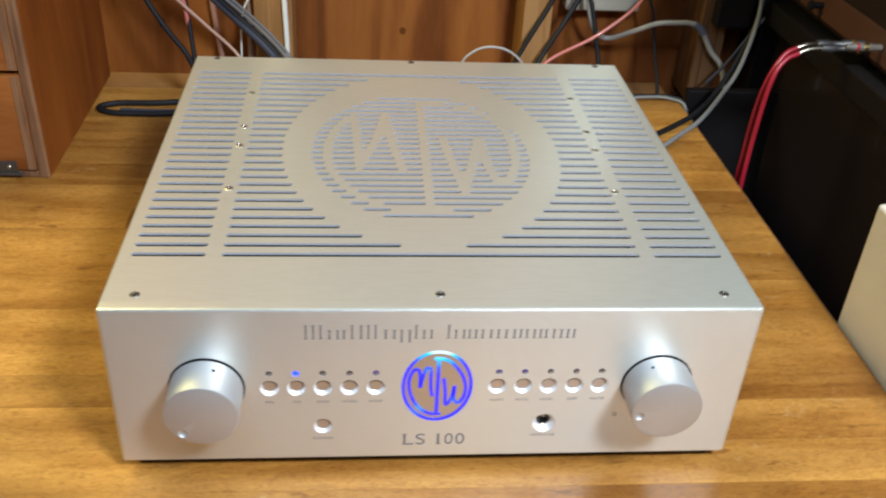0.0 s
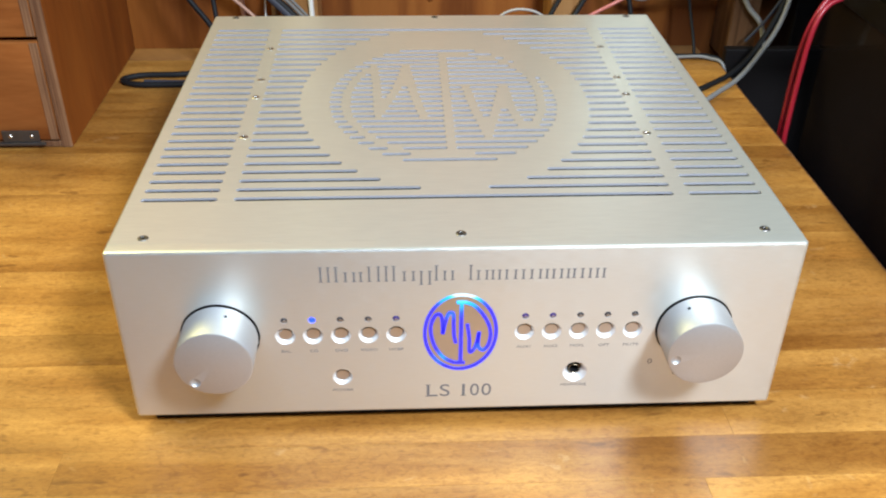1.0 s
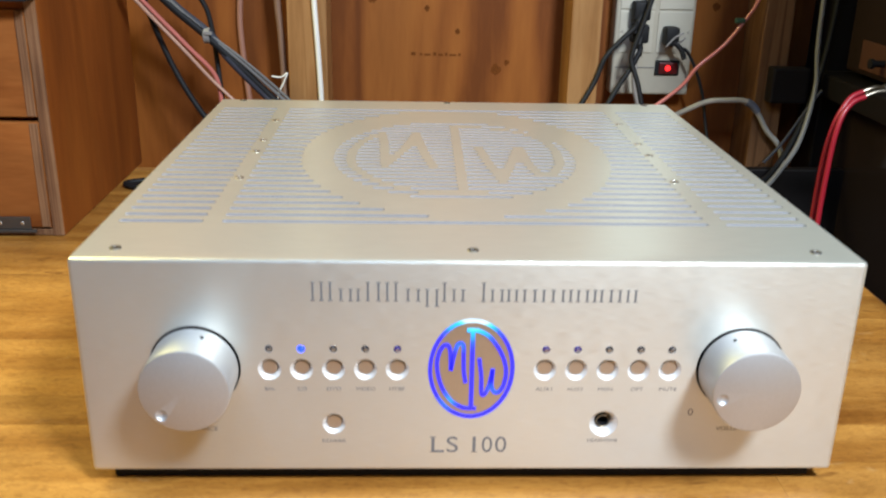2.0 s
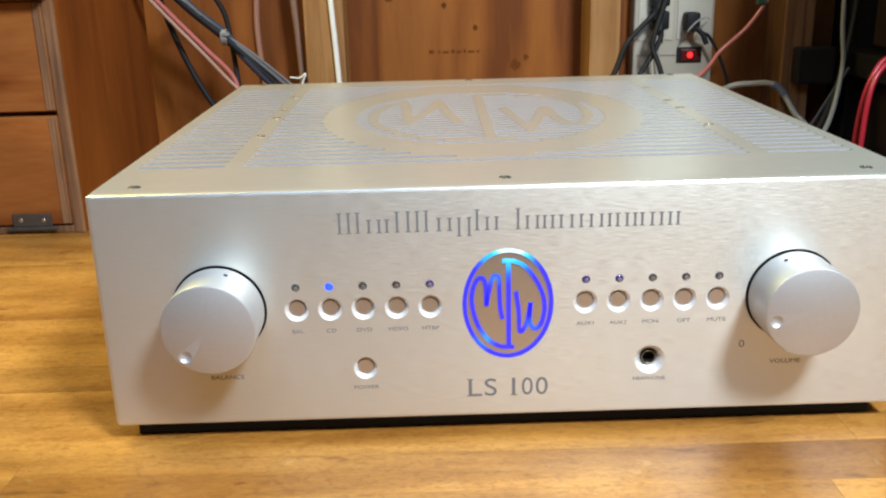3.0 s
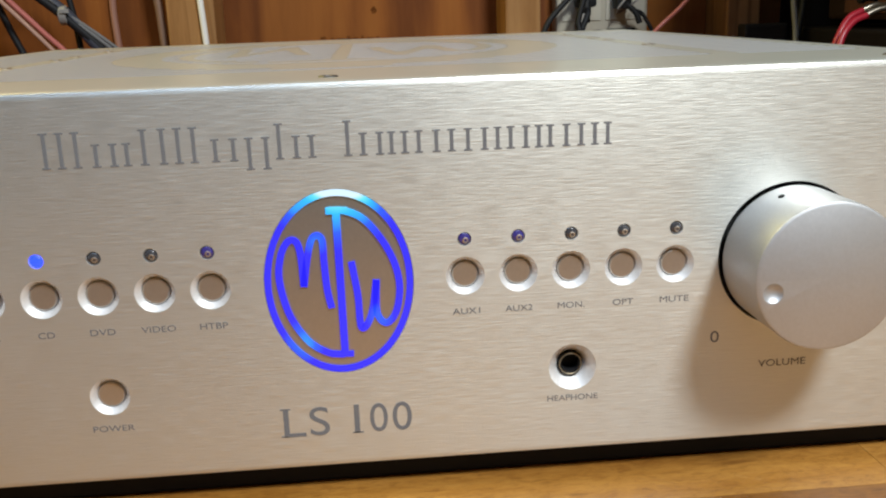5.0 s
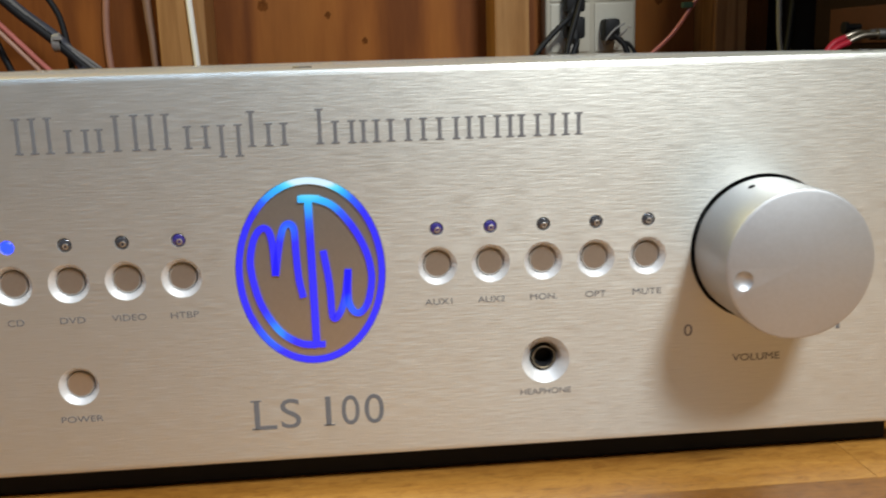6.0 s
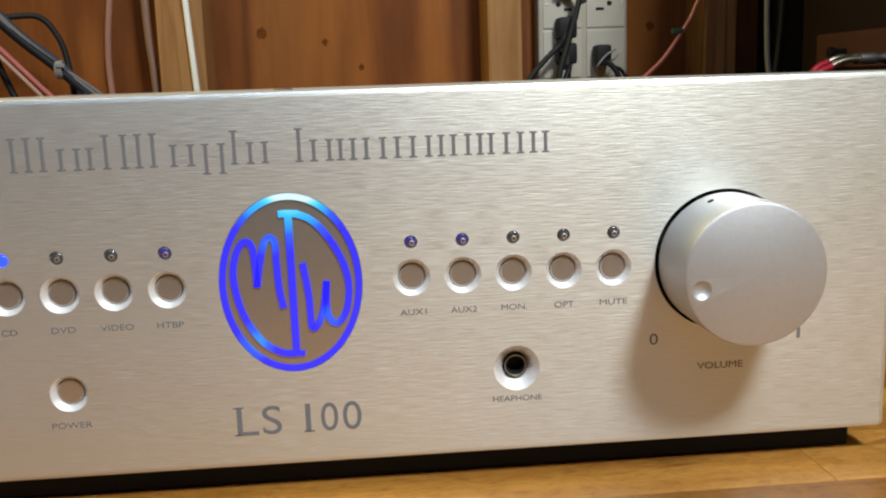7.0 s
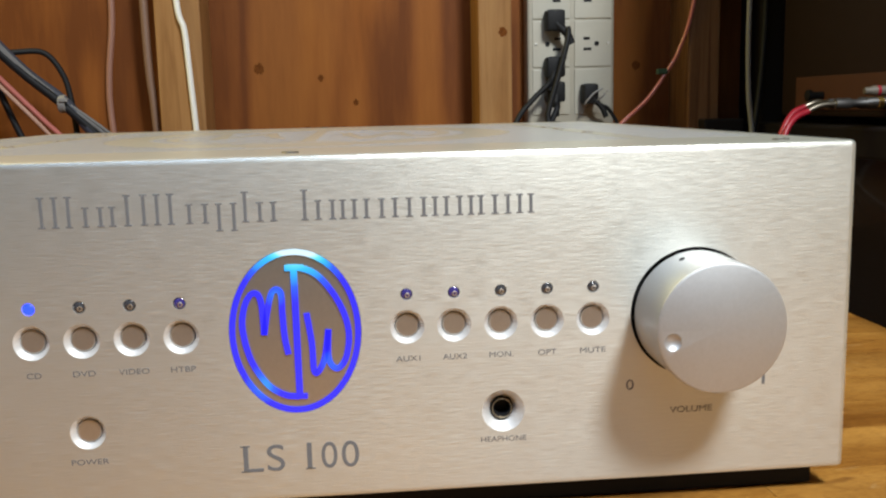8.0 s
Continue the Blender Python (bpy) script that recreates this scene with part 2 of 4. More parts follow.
# blue acrylic inlay, fed by one lamp behind its top
LOGO, _nt, _b = nodes_of("lit_blue_acrylic", 0.25, 0.0, (0.02, 0.02, 0.2))
_tc = _nt.nodes.new("ShaderNodeTexCoord")
_sep = _nt.nodes.new("ShaderNodeSeparateXYZ")
_nt.links.new(_tc.outputs["Object"], _sep.inputs[0])
_dz = calc(_nt, "MULTIPLY", calc(_nt, "SUBTRACT", 0.104, _sep.outputs["Z"]), 42.0)
_dx = calc(_nt, "MULTIPLY", calc(_nt, "ABSOLUTE", calc(_nt, "SUBTRACT", _sep.outputs["X"], 0.001)), 36.0)
_d = calc(_nt, "ADD", _dz, calc(_nt, "MULTIPLY", _dx, _dx))
for _px, _pz, _k, _o in ((-0.0125, 0.0565, 95.0, 0.33), (-0.0065, 0.0900, 130.0, 0.36), (0.0130, 0.0630, 110.0, 0.50)):
    _ex = calc(_nt, "MULTIPLY", calc(_nt, "SUBTRACT", _sep.outputs["X"], _px), _k)
    _ez = calc(_nt, "MULTIPLY", calc(_nt, "SUBTRACT", _sep.outputs["Z"], _pz), _k)
    _q = calc(_nt, "ADD", calc(_nt, "ADD", calc(_nt, "MULTIPLY", _ex, _ex), calc(_nt, "MULTIPLY", _ez, _ez)), _o)
    _d = calc(_nt, "MINIMUM", _d, _q)
_n = noise_of(_nt, coords(_nt, (1, 1, 1)), 55, 1)
_d = calc(_nt, "ADD", _d, calc(_nt, "MULTIPLY", calc(_nt, "SUBTRACT", _n, 0.5), 0.6))
_c = ramp(_nt, _d, [(0.0, (0.75, 1.0, 1.0)), (0.10, (0.15, 0.85, 1.0)), (0.22, (0.03, 0.55, 1.0)), (0.45, (0.02, 0.12, 1.0)), (0.78, (0.026, 0.020, 0.86))])
_nt.links.new(_c, _b.inputs["Emission Color"])
_b.inputs["Emission Strength"].default_value = 1.15


# ---- mesh helpers ----
def part(name, bm, material, parent=None, label="", smooth=False, kind=""):
    me = bpy.data.meshes.new(name)
    bm.normal_update()
    bm.to_mesh(me)
    bm.free()
    me.materials.append(material)
    if smooth:
        me.shade_smooth()
        me.set_sharp_from_angle(angle=radians(38))
    ob = new(name, me)
    ob.parent = parent
    return tagged(ob, label=label, kind=kind)


def thing(name, label, category, group="", kind="", at=(0, 0, 0)):
    ob = new(name)
    ob.location = at
    ob.empty_display_size = 0.02
    return tagged(ob, label, category, group, kind)


def box(lo, hi, bevel=0.0, seg=2, bm=None):
    own = bmesh.new()
    bmesh.ops.create_cube(own, size=1)
    for v in own.verts:
        v.co = [lo[i] + (v.co[i] + 0.5) * (hi[i] - lo[i]) for i in range(3)]
    if bevel:
        bmesh.ops.bevel(own, geom=own.edges[:], offset=bevel, segments=seg, profile=0.6, affect="EDGES", clamp_overlap=True)
    return join(bm, own) if bm else own


def join(bm, other):
    me = bpy.data.meshes.new("tmp")
    other.to_mesh(me)
    other.free()
    bm.from_mesh(me)
    bpy.data.meshes.remove(me)
    return bm


def lathe(profile, centre=(0, 0, 0), axis="Z", seg=32, bm=None):
    """Turned shape: profile rows (radius, height) along the axis from the centre."""
    bm = bm or bmesh.new()
    rings = []
    for r, h in profile:
        ring = []
        for k in range(seg if r > 1e-6 else 1):
            a = 2 * math.pi * k / seg
            p = (r * math.cos(a), r * math.sin(a), h)
            if axis == "Y":
                p = (p[0], h, p[1])
            elif axis == "X":
                p = (h, p[0], p[1])
            ring.append(bm.verts.new([p[i] + centre[i] for i in range(3)]))
        rings.append(ring)
    for a, b in zip(rings, rings[1:]):
        for k in range(seg):
            p, q = (k, (k + 1) % seg)
            if len(a) == 1 and len(b) > 1:
                bm.faces.new((a[0], b[q], b[p]))
            elif len(b) == 1 and len(a) > 1:
                bm.faces.new((a[p], a[q], b[0]))
            elif len(a) > 1:
                bm.faces.new((a[p], a[q], b[q], b[p]))
    bmesh.ops.recalc_face_normals(bm, faces=bm.faces[:])
    return bm


def curve_points(pts, steps=10):
    pts = [Vector(p) for p in pts]
    ext = [pts[0] * 2 - pts[1], *pts, pts[-1] * 2 - pts[-2]]
    out = []
    for a, b, c, d in zip(ext, ext[1:], ext[2:], ext[3:]):
        for k in range(steps):
            t = k / steps
            out.append(0.5 * (2 * b + (c - a) * t + (2 * a - 5 * b + 4 * c - d) * t * t + (3 * b - a - 3 * c + d) * t ** 3))
    return out + [pts[-1]]


def tube(pts, r, seg=10, steps=10, bm=None):
    """A round cable along a smooth line through the points."""
    bm = bm or bmesh.new()
    line = curve_points(pts, steps)
    up, rings = None, []
    for i, p in enumerate(line):
        d = (line[min(i + 1, len(line) - 1)] - line[max(i - 1, 0)]).normalized()
        if up is None:
            up = d.orthogonal().normalized()
        up = (up - d * up.dot(d)).normalized()
        side = d.cross(up)
        rings.append([bm.verts.new(p + r * (math.cos(2 * math.pi * k / seg) * up + math.sin(2 * math.pi * k / seg) * side)) for k in range(seg)])
    for a, b in zip(rings, rings[1:]):
        for k in range(seg):
            bm.faces.new((a[k], a[(k + 1) % seg], b[(k + 1) % seg], b[k]))
    bm.faces.new(rings[0][::-1])
    bm.faces.new(rings[-1])
    bmesh.ops.recalc_face_normals(bm, faces=bm.faces[:])
    return bm


def ribbon(line, half, y, depth, bm=None):
    """A flat stroke of a given half width along a line of (x, z), standing proud of the plane y."""
    bm = bm or bmesh.new()
    line = [Vector(p) for p in line]
    rows = []
    for i, p in enumerate(line):
        d = (line[min(i + 1, len(line) - 1)] - line[max(i - 1, 0)]).normalized()
        n = Vector((-d.y, d.x)) * half
        rows.append([bm.verts.new((q.x, yy, q.y)) for yy in (y, y + depth) for q in (p + n, p - n)])
    for a, b in zip(rows, rows[1:]):
        bm.faces.new((a[0], a[1], b[1], b[0]))
        bm.faces.new((a[2], b[2], b[3], a[3]))
        bm.faces.new((a[0], b[0], b[2], a[2]))
        bm.faces.new((a[1], a[3], b[3], b[1]))
    bm.faces.new((rows[0][0], rows[0][2], rows[0][3], rows[0][1]))
    bm.faces.new((rows[-1][0], rows[-1][1], rows[-1][3], rows[-1][2]))
    bmesh.ops.recalc_face_normals(bm, faces=bm.faces[:])
    return bm


def lettering(words, x0, x1, z0, z1, y=0.0):
    """Words in the built-in font, fitted into a box of the plane y."""
    cu = bpy.data.curves.new("lettering", "FONT")
    cu.body = words
    cu.extrude = 0.004
    ob = new("lettering", cu)
    me = bpy.data.meshes.new_from_object(ob.evaluated_get(bpy.context.evaluated_depsgraph_get()))
    bpy.data.objects.remove(ob)
    bm = bmesh.new()
    bm.from_mesh(me)
    bpy.data.meshes.remove(me)
    xs, ys = [v.co.x for v in bm.verts], [v.co.y for v in bm.verts]
    for v in bm.verts:
        u = (v.co.x - min(xs)) / (max(xs) - min(xs))
        w = (v.co.y - min(ys)) / (max(ys) - min(ys))
        v.co = (x0 + u * (x1 - x0), y - 0.00006 - v.co.z * 0.01, z0 + w * (z1 - z0))
    return bm


def carve(ob, cut, angle=30, material=None):
    """Cuts the closed shapes of a bmesh out of an object; the cut faces take the material, if one is given."""
    cutter = part("cutter", cut, material or ob.data.materials[0])
    mod = ob.modifiers.new("holes", "BOOLEAN")
    mod.object, mod.operation, mod.solver = cutter, "DIFFERENCE", "EXACT"
    mod.material_mode = "TRANSFER"
    me = bpy.data.meshes.new_from_object(ob.evaluated_get(bpy.context.evaluated_depsgraph_get()))
    ob.modifiers.clear()
    ob.data = me
    me.shade_smooth()
    me.set_sharp_from_angle(angle=radians(angle))
    bpy.data.objects.remove(cutter)


def ground_box(name, lo, hi, material, label, category, bevel=0.0, kind="structure"):
    return tagged(part(name, box(lo, hi, bevel), material), label, category, kind=kind)


# ---- room ----
ground_box("floor", (-2.3, -2.6, -0.80), (2.3, 0.9, -0.75), FLOOR, "dark worn concrete workshop floor", "floor")
# ceiling and three walls are unseen, added for the metal to reflect
tagged(part("ceiling", box((-2.3, -2.6, 1.65), (2.3, 0.9, 1.70)), ROOM), "unseen pale ceiling, added to reflect light", "ceiling", kind="structure")
ground_box("wall_west", (-2.35, -2.6, -0.75), (-2.3, 0.9, 1.65), ROOM, "unseen pale side wall, added to reflect light", "wall")
ground_box("wall_east", (2.3, -2.6, -0.75), (2.35, 0.9, 1.65), ROOM, "unseen pale side wall, added to reflect light", "wall")
ground_box("wall_south", (-2.3, -2.65, -0.75), (2.3, -2.6, 1.65), ROOM, "unseen pale wall behind the viewer, added to reflect light", "wall")
wall = thing("wall_north", "open stud wall sheathed with orange-brown fir plywood", "wall", kind="structure")
PLY_Y = 0.805
for x0, x1 in ((-2.3, -0.1665), (-0.1660, 0.1910), (0.1915, 0.4360), (0.4365, 2.3)):
    part("plywood_sheet", box((x0, PLY_Y, -0.75), (x1, PLY_Y + 0.012, 1.65), 0.0006, 1), PLY, wall)
STUD_Y = 0.735
for x0, x1, m in ((-0.1908, -0.1408, STUD), (0.1697, 0.2085, STUD), (0.4185, 0.4560, DARKSTUD), (-0.76, -0.72, STUD), (0.86, 0.90, DARKSTUD)):
    part("stud", box((x0, STUD_Y, -0.03), (x1, PLY_Y - 0.0005, 1.65), 0.002), m, wall)
part("sill_plate", box((-2.3, 0.700, -0.07), (0.398, PLY_Y - 0.0005, -0.0305), 0.002), SILL, wall, "dusty scuffed bottom plate")
KNOTWOOD = wood("knot_wood", (0.085, 0.026, 0.005), (0.145, 0.044, 0.007), (0.195, 0.063, 0.011), (30, 30, 30), 0.75)
KNOTWOOD.node_tree.nodes["Principled BSDF"].inputs["Specular IOR Level"].default_value = 0.1
for x, z, r in ((-0.086, 0.204, 0.0056), (-0.013, 0.192, 0.0034), (0.028, 0.162, 0.0034), (0.081, 0.112, 0.0066), (0.096, 0.122, 0.0036), (0.010, 0.040, 0.0048), (0.376, 0.200, 0.0050), (0.198, 0.238, 0.0050), (-0.178, 0.052, 0.0040)):
    face = STUD_Y if x in (0.198, -0.178) else PLY_Y
    bm = lathe([(0, -0.0003), (r * 0.35, 0.0000), (r * 0.6, -0.0005), (r * 1.3, 0.0003)], (0, 0, 0), "Y", 16)
    for v in bm.verts:
        wob = 1 + 0.5 * noise.noise(v.co * 300 + Vector((x * 50, 0, z * 50)))
        v.co = (x + v.co.x * wob, face + v.co.y, z + v.co.z * wob * 1.1)
    part("knot", bm, KNOTWOOD, wall, "dark pin knot", smooth=True)
for x, w, h in ((-0.034, 0.006, 0.004), (-0.022, 0.003, 0.003), (-0.016, 0.008, 0.0022), (-0.004, 0.004, 0.004), (0.003, 0.006, 0.0025), (0.012, 0.003, 0.004), (0.018, 0.009, 0.002), (0.030, 0.003, 0.003)):
    part("stamp_mark", box((x, PLY_Y - 0.0008, 0.130), (x + w, PLY_Y - 0.0001, 0.130 + h)), KNOTWOOD, wall, "faded mill stamp")


# ---- bench ----
bench = thing("workbench", "orange varnished workbench of glued wooden staves", "workbench")
part("core", box((-1.10, -0.32, -0.036), (0.3815, 0.678, -0.0035), 0.002), EDGE, bench)
for x in (-1.0, 0.30):
    for y in (-0.24, 0.60):
        part("leg", box((x - 0.035, y - 0.035, -0.75), (x + 0.035, y + 0.035, -0.0365), 0.003), EDGE, bench)
part("end_strip", box((0.3818, -0.32, -0.036), (0.3838, 0.678, -0.0012)), DARKSTUD, bench)

# ---- preamplifier ----
amp = thing("preamplifier", "silver brushed-aluminium preamplifier with glowing blue emblem on the bench", "preamplifier")
W, TOP, BOT, DEPTH = 0.216, 0.141, 0.010, 0.430
LED_Z, BTN_Z = 0.0882, 0.0757
BTN_X = [-0.112 + 0.01775 * k for k in range(5)] + [0.0420 + 0.01775 * k for k in range(5)]
POWER, JACK, KNOB_X, KNOB_Z = (-0.077, 0.0410), (0.078, 0.0410), 0.153, 0.0768

plate = box((-W, 0, BOT), (W, 0.0101, TOP))
bmesh.ops.bevel(plate, geom=[e for e in plate.edges if min(v.co.y for v in e.verts) < 0.005], offset=0.0026, segments=4, profile=0.6, affect="EDGES")
panel = part("front_panel", plate, PANEL, amp, smooth=True)
cut = bmesh.new()
for x, z in [(x, BTN_Z) for x in BTN_X] + [POWER]:
    lathe([(0, -0.002), (0.0079, -0.002), (0.0047, 0.0024), (0.0047, 0.0065), (0, 0.0065)], (x, 0, z), "Y", 40, cut)
lathe([(0, -0.002), (0.0098, -0.002), (0.0046, 0.0046), (0.0046, 0.0085), (0, 0.0085)], (JACK[0], 0, JACK[1]), "Y", 40, cut)
for x in BTN_X:
    lathe([(0, -0.002), (0.0023, -0.002), (0.0023, 0.005), (0, 0.005)], (x, 0, LED_Z), "Y", 20, cut)
for x in (-KNOB_X, KNOB_X):
    lathe([(0, -0.002), (0.0252, -0.002), (0.0252, 0.004), (0, 0.004)], (x, 0, KNOB_Z), "Y", 64, cut)
rim = [(0.0005 + 0.0244 * math.cos(a), 0.0757 + 0.0313 * math.sin(a)) for a in [2 * math.pi * k / 96 for k in range(96)]]
near = [cut.verts.new((x, -0.002, z)) for x, z in rim]
deep = [cut.verts.new((x, 0.0012, z)) for x, z in rim]
for k in range(96):
    cut.faces.new((near[k], near[k - 1], deep[k - 1], deep[k]))
cut.faces.new(near)
cut.faces.new(deep[::-1])
bmesh.ops.recalc_face_normals(cut, faces=cut.faces[:])
carve(panel, cut, material=CHAMFER)
panel.data.materials.append(COVER)
for face in panel.data.polygons:
    if face.normal.z > 0.6 and face.center.z > TOP - 0.002:
        face.material_index = len(panel.data.materials) - 1

for x, z in [(x, BTN_Z) for x in BTN_X] + [POWER]:
    part("button", lathe([(0, 0.0018), (0.0040, 0.0018), (0.00445, 0.0022), (0.00445, 0.006), (0, 0.006)], (x, 0, z), "Y", 32), BUTTON, panel, smooth=True)
for k, x in enumerate(BTN_X):
    dome = [(0.00205 * math.cos(a), 0.0005 - 0.0007 * math.sin(a)) for a in [i * math.pi / 10 for i in range(5, -1, -1)]]
    led = part("led", lathe([(0, -0.0002)] + dome[1:] + [(0.00205, 0.004), (0, 0.004)], (x, 0, LED_Z), "Y", 20), BLUELED if k == 1 else TINTED if k in (4, 5, 6) else LENS, panel,
               "lit blue indicator" if k == 1 else "unlit clear indicator", smooth=True)
    if k != 1:
        part("reflector", lathe([(0.0005, -0.00022), (0.0008, -0.00028), (0.0010, -0.00020)], (x + 0.0003, 0, LED_Z - 0.0004), "Y", 10), STEEL, led)
jack = part("headphone_jack", lathe([(0, 0.0082), (0.0030, 0.0082), (0.0031, 0.0034), (0.0040, 0.0032), (0.0044, 0.0036), (0.0044, 0.0086)], (JACK[0], 0, JACK[1]), "Y", 32), BLACK, panel, "black headphone socket", smooth=True)
part("socket_sleeve", lathe([(0.0035, 0.0031), (0.00375, 0.0028), (0.0040, 0.0031)], (JACK[0], 0, JACK[1]), "Y", 32), BRASS, jack, "dull brass rim")


def knob(x, turn, screw_turn):
    """A turned knob with a dimple on its face at the angle turn, and a set screw hole in its side."""
    r, front = 0.0241, -0.0283
    body = part("knob", lathe([(0, front), (r - 0.0013, front), (r - 0.0003, front + 0.0005), (r, front + 0.0013), (r, -0.0012), (0.0150, -0.0012), (0.0150, 0.0036), (0, 0.0036)], (x, 0, KNOB_Z), "Y", 96), KNOB, amp, "smooth silver knob", smooth=True)
    hole = part("recess", lathe([(0.0249, -0.0001), (0.0249, 0.0038), (0, 0.0038)], (x, 0, KNOB_Z), "Y", 64), HOLE, panel, "dark gap behind the knob")
    d = 0.0188
    cx, cz = x + d * math.cos(turn), KNOB_Z + d * math.sin(turn)
    ball = bmesh.new()
    bmesh.ops.create_uvsphere(ball, u_segments=32, v_segments=20, radius=0.0043)
    bmesh.ops.translate(ball, verts=ball.verts[:], vec=(cx, front - 0.0028, cz))
    carve(body, ball)
    sx, sz = x + (r + 0.0001) * math.cos(screw_turn), KNOB_Z + (r + 0.0001) * math.sin(screw_turn)
    bm = lathe([(0, 0.0002), (0.0011, 0.0002), (0.0011, -0.001)], (0, 0, 0), "Z", 12)
    bm.transform(Matrix.Translation((sx, -0.010, sz)) @ Matrix.Rotation(math.pi / 2 - screw_turn, 4, "Y"))
    part("set_screw", bm, HOLE, body)


knob(-KNOB_X, radians(228), radians(72))
knob(KNOB_X, radians(193), radians(112))

# lettering of the panel
for words, x, z, w in (("BAL.", BTN_X[0], 0.0624, 0.0062), ("CD", BTN_X[1], 0.0624, 0.0052), ("DVD", BTN_X[2], 0.0624, 0.0080), ("VIDEO", BTN_X[3], 0.0624, 0.0110), ("HTBP", BTN_X[4], 0.0624, 0.0090),
                       ("AUX1", BTN_X[5], 0.0624, 0.0092), ("AUX2", BTN_X[6], 0.0624, 0.0092), ("MON.", BTN_X[7], 0.0624, 0.0092), ("OPT", BTN_X[8], 0.0624, 0.0070), ("MUTE", BTN_X[9], 0.0624, 0.0100),
                       ("POWER", POWER[0], 0.0286, 0.0135), ("HEAPHONE", JACK[0], 0.0288, 0.0176)):
    part("lettering", lettering(words, x - w / 2, x + w / 2, z, z + 0.0021), INK, panel, "small grey engraved lettering")
part("lettering", lettering("VOLUME", 0.1438, 0.1608, 0.0366, 0.0391), INK, panel, "small grey engraved lettering")
part("lettering", lettering("BALANCE", -0.1610, -0.1430, 0.0366, 0.0391), INK, panel, "small grey engraved lettering")
part("lettering", lettering("0", 0.1262, 0.1292, 0.0467, 0.0508), INK, panel, "small grey engraved lettering")
part("lettering", lettering("1", 0.1808, 0.1820, 0.0464, 0.0502), INK, panel, "small grey engraved lettering")
model = bmesh.new()
for c, x0, x1 in (("L", -0.0212, -0.0138), ("S", -0.0124, -0.0058), ("1", 0.0026, 0.0044), ("0", 0.0080, 0.0140), ("0", 0.0157, 0.0222)):
    join(model, lettering(c, x0, x1, 0.0220, 0.0324))
for x0, x1, z in ((-0.0222, -0.0186, 0.0319), (-0.0222, -0.0200, 0.0220), (0.0019, 0.0056, 0.0220)):
    box((x0, -0.0001, z), (x1, 0.0002, z + 0.0005), bm=model)
part("model_lettering", model, INK, panel, "large grey engraved lettering")

# the maker's name as plain bars, a few upright strokes to a character
X, BASE, XH, CAP = -0.0905, 0.1172, 0.0072, 0.0112
STROKES = ((9, "C.C.C"), (5, "x.x"), (5, "x.C"), (9, "C.C.C"), (3, "x"), (3, "x"), (5, "g.g"), (5, "C.x"), (3, "x"), (3, ""), (3, "C"), (5, "x.x"), (4, "x.x"),
           (3, "x"), (3, "x"), (5, "x.x"), (8, "x.x.x"), (4, "x.x"), (5, "x.x"), (3, "x"), (4, "x.x"))
UNIT = 0.1815 / sum(w for w, _ in STROKES)
for w, strokes in STROKES:
    n = len(strokes)
    bars = bmesh.new()
    for k, s in enumerate(strokes):
        if s in "xCg":
            cx = X + UNIT * w * (0.22 + 0.56 * (k / (n - 1) if n > 1 else 0.5))
            lo = BASE - (0.0030 if s == "g" else 0)
            box((cx - 0.00058, -0.00012, lo), (cx + 0.00058, 0.0002, BASE + (CAP if s == "C" else XH)), bm=bars)
            for zz in (lo, BASE + (CAP if s == "C" else XH) - 0.0005):
                box((cx - 0.0013, -0.00010, zz), (cx + 0.0013, 0.0002, zz + 0.0005), bm=bars)
    X += UNIT * w
    if n:
        part("name_bar", bars, INK, panel, "grey engraved bar")
    else:
        bars.free()

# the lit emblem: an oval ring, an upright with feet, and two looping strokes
EX, EZ, EA, EB = 0.0005, 0.0757, 0.0243, 0.0312


def uv(x, z):
    return ((x - 518 - (z - 498) * 0.036) / 127 * EA + EX, (498 - z - (x - 518) * 0.040) / 155 * EB + EZ)


def smooth_line(pts, steps=8):
    return [(p.x, p.y) for p in curve_points([(*uv(*q), 0) for q in pts], steps)]


emblem = thing("emblem", "", "")
emblem.parent = amp
plate_rim = [(EX + EA * math.cos(a), EZ + EB * math.sin(a)) for a in [2 * math.pi * k / 96 for k in range(96)]]
bm = bmesh.new()
bm.faces.new([bm.verts.new((x, 0.0004, z)) for x, z in plate_rim])
back = bmesh.ops.extrude_face_region(bm, geom=bm.faces[:])["geom"]
bmesh.ops.translate(bm, verts=[v for v in back if isinstance(v, bmesh.types.BMVert)], vec=(0, 0.0008, 0))
bmesh.ops.recalc_face_normals(bm, faces=bm.faces[:])
part("backing_plate", bm, BUTTON, emblem, "smooth bare metal oval")
oval = [(EX + (EA - 0.0012) * math.cos(a), EZ + (EB - 0.0012) * math.sin(a)) for a in [2 * math.pi * k / 96 for k in range(97)]]
part("ring", ribbon(oval, 0.00105, -0.00012, 0.0007), LOGO, emblem)
LEFT = [(524, 622), (495, 618), (462, 597), (432, 552), (417, 495), (420, 455), (432, 430), (446, 428), (454, 450), (458, 504)]
LEFT2 = [(458, 504), (464, 462), (472, 428), (482, 419), (491, 428), (493, 462), (497, 508), (504, 541)]
RIGHT = [(503, 378), (530, 379), (560, 392), (590, 425), (612, 465), (621, 505), (616, 545), (603, 566), (590, 565), (581, 545), (581, 494)]
RIGHT2 = [(581, 494), (574, 545), (563, 572), (553, 572), (549, 520), (539, 463)]
for line in (LEFT, LEFT2, RIGHT, RIGHT2):
    part("stroke", ribbon(smooth_line(line), 0.00112, -0.00014, 0.0007), LOGO, emblem)
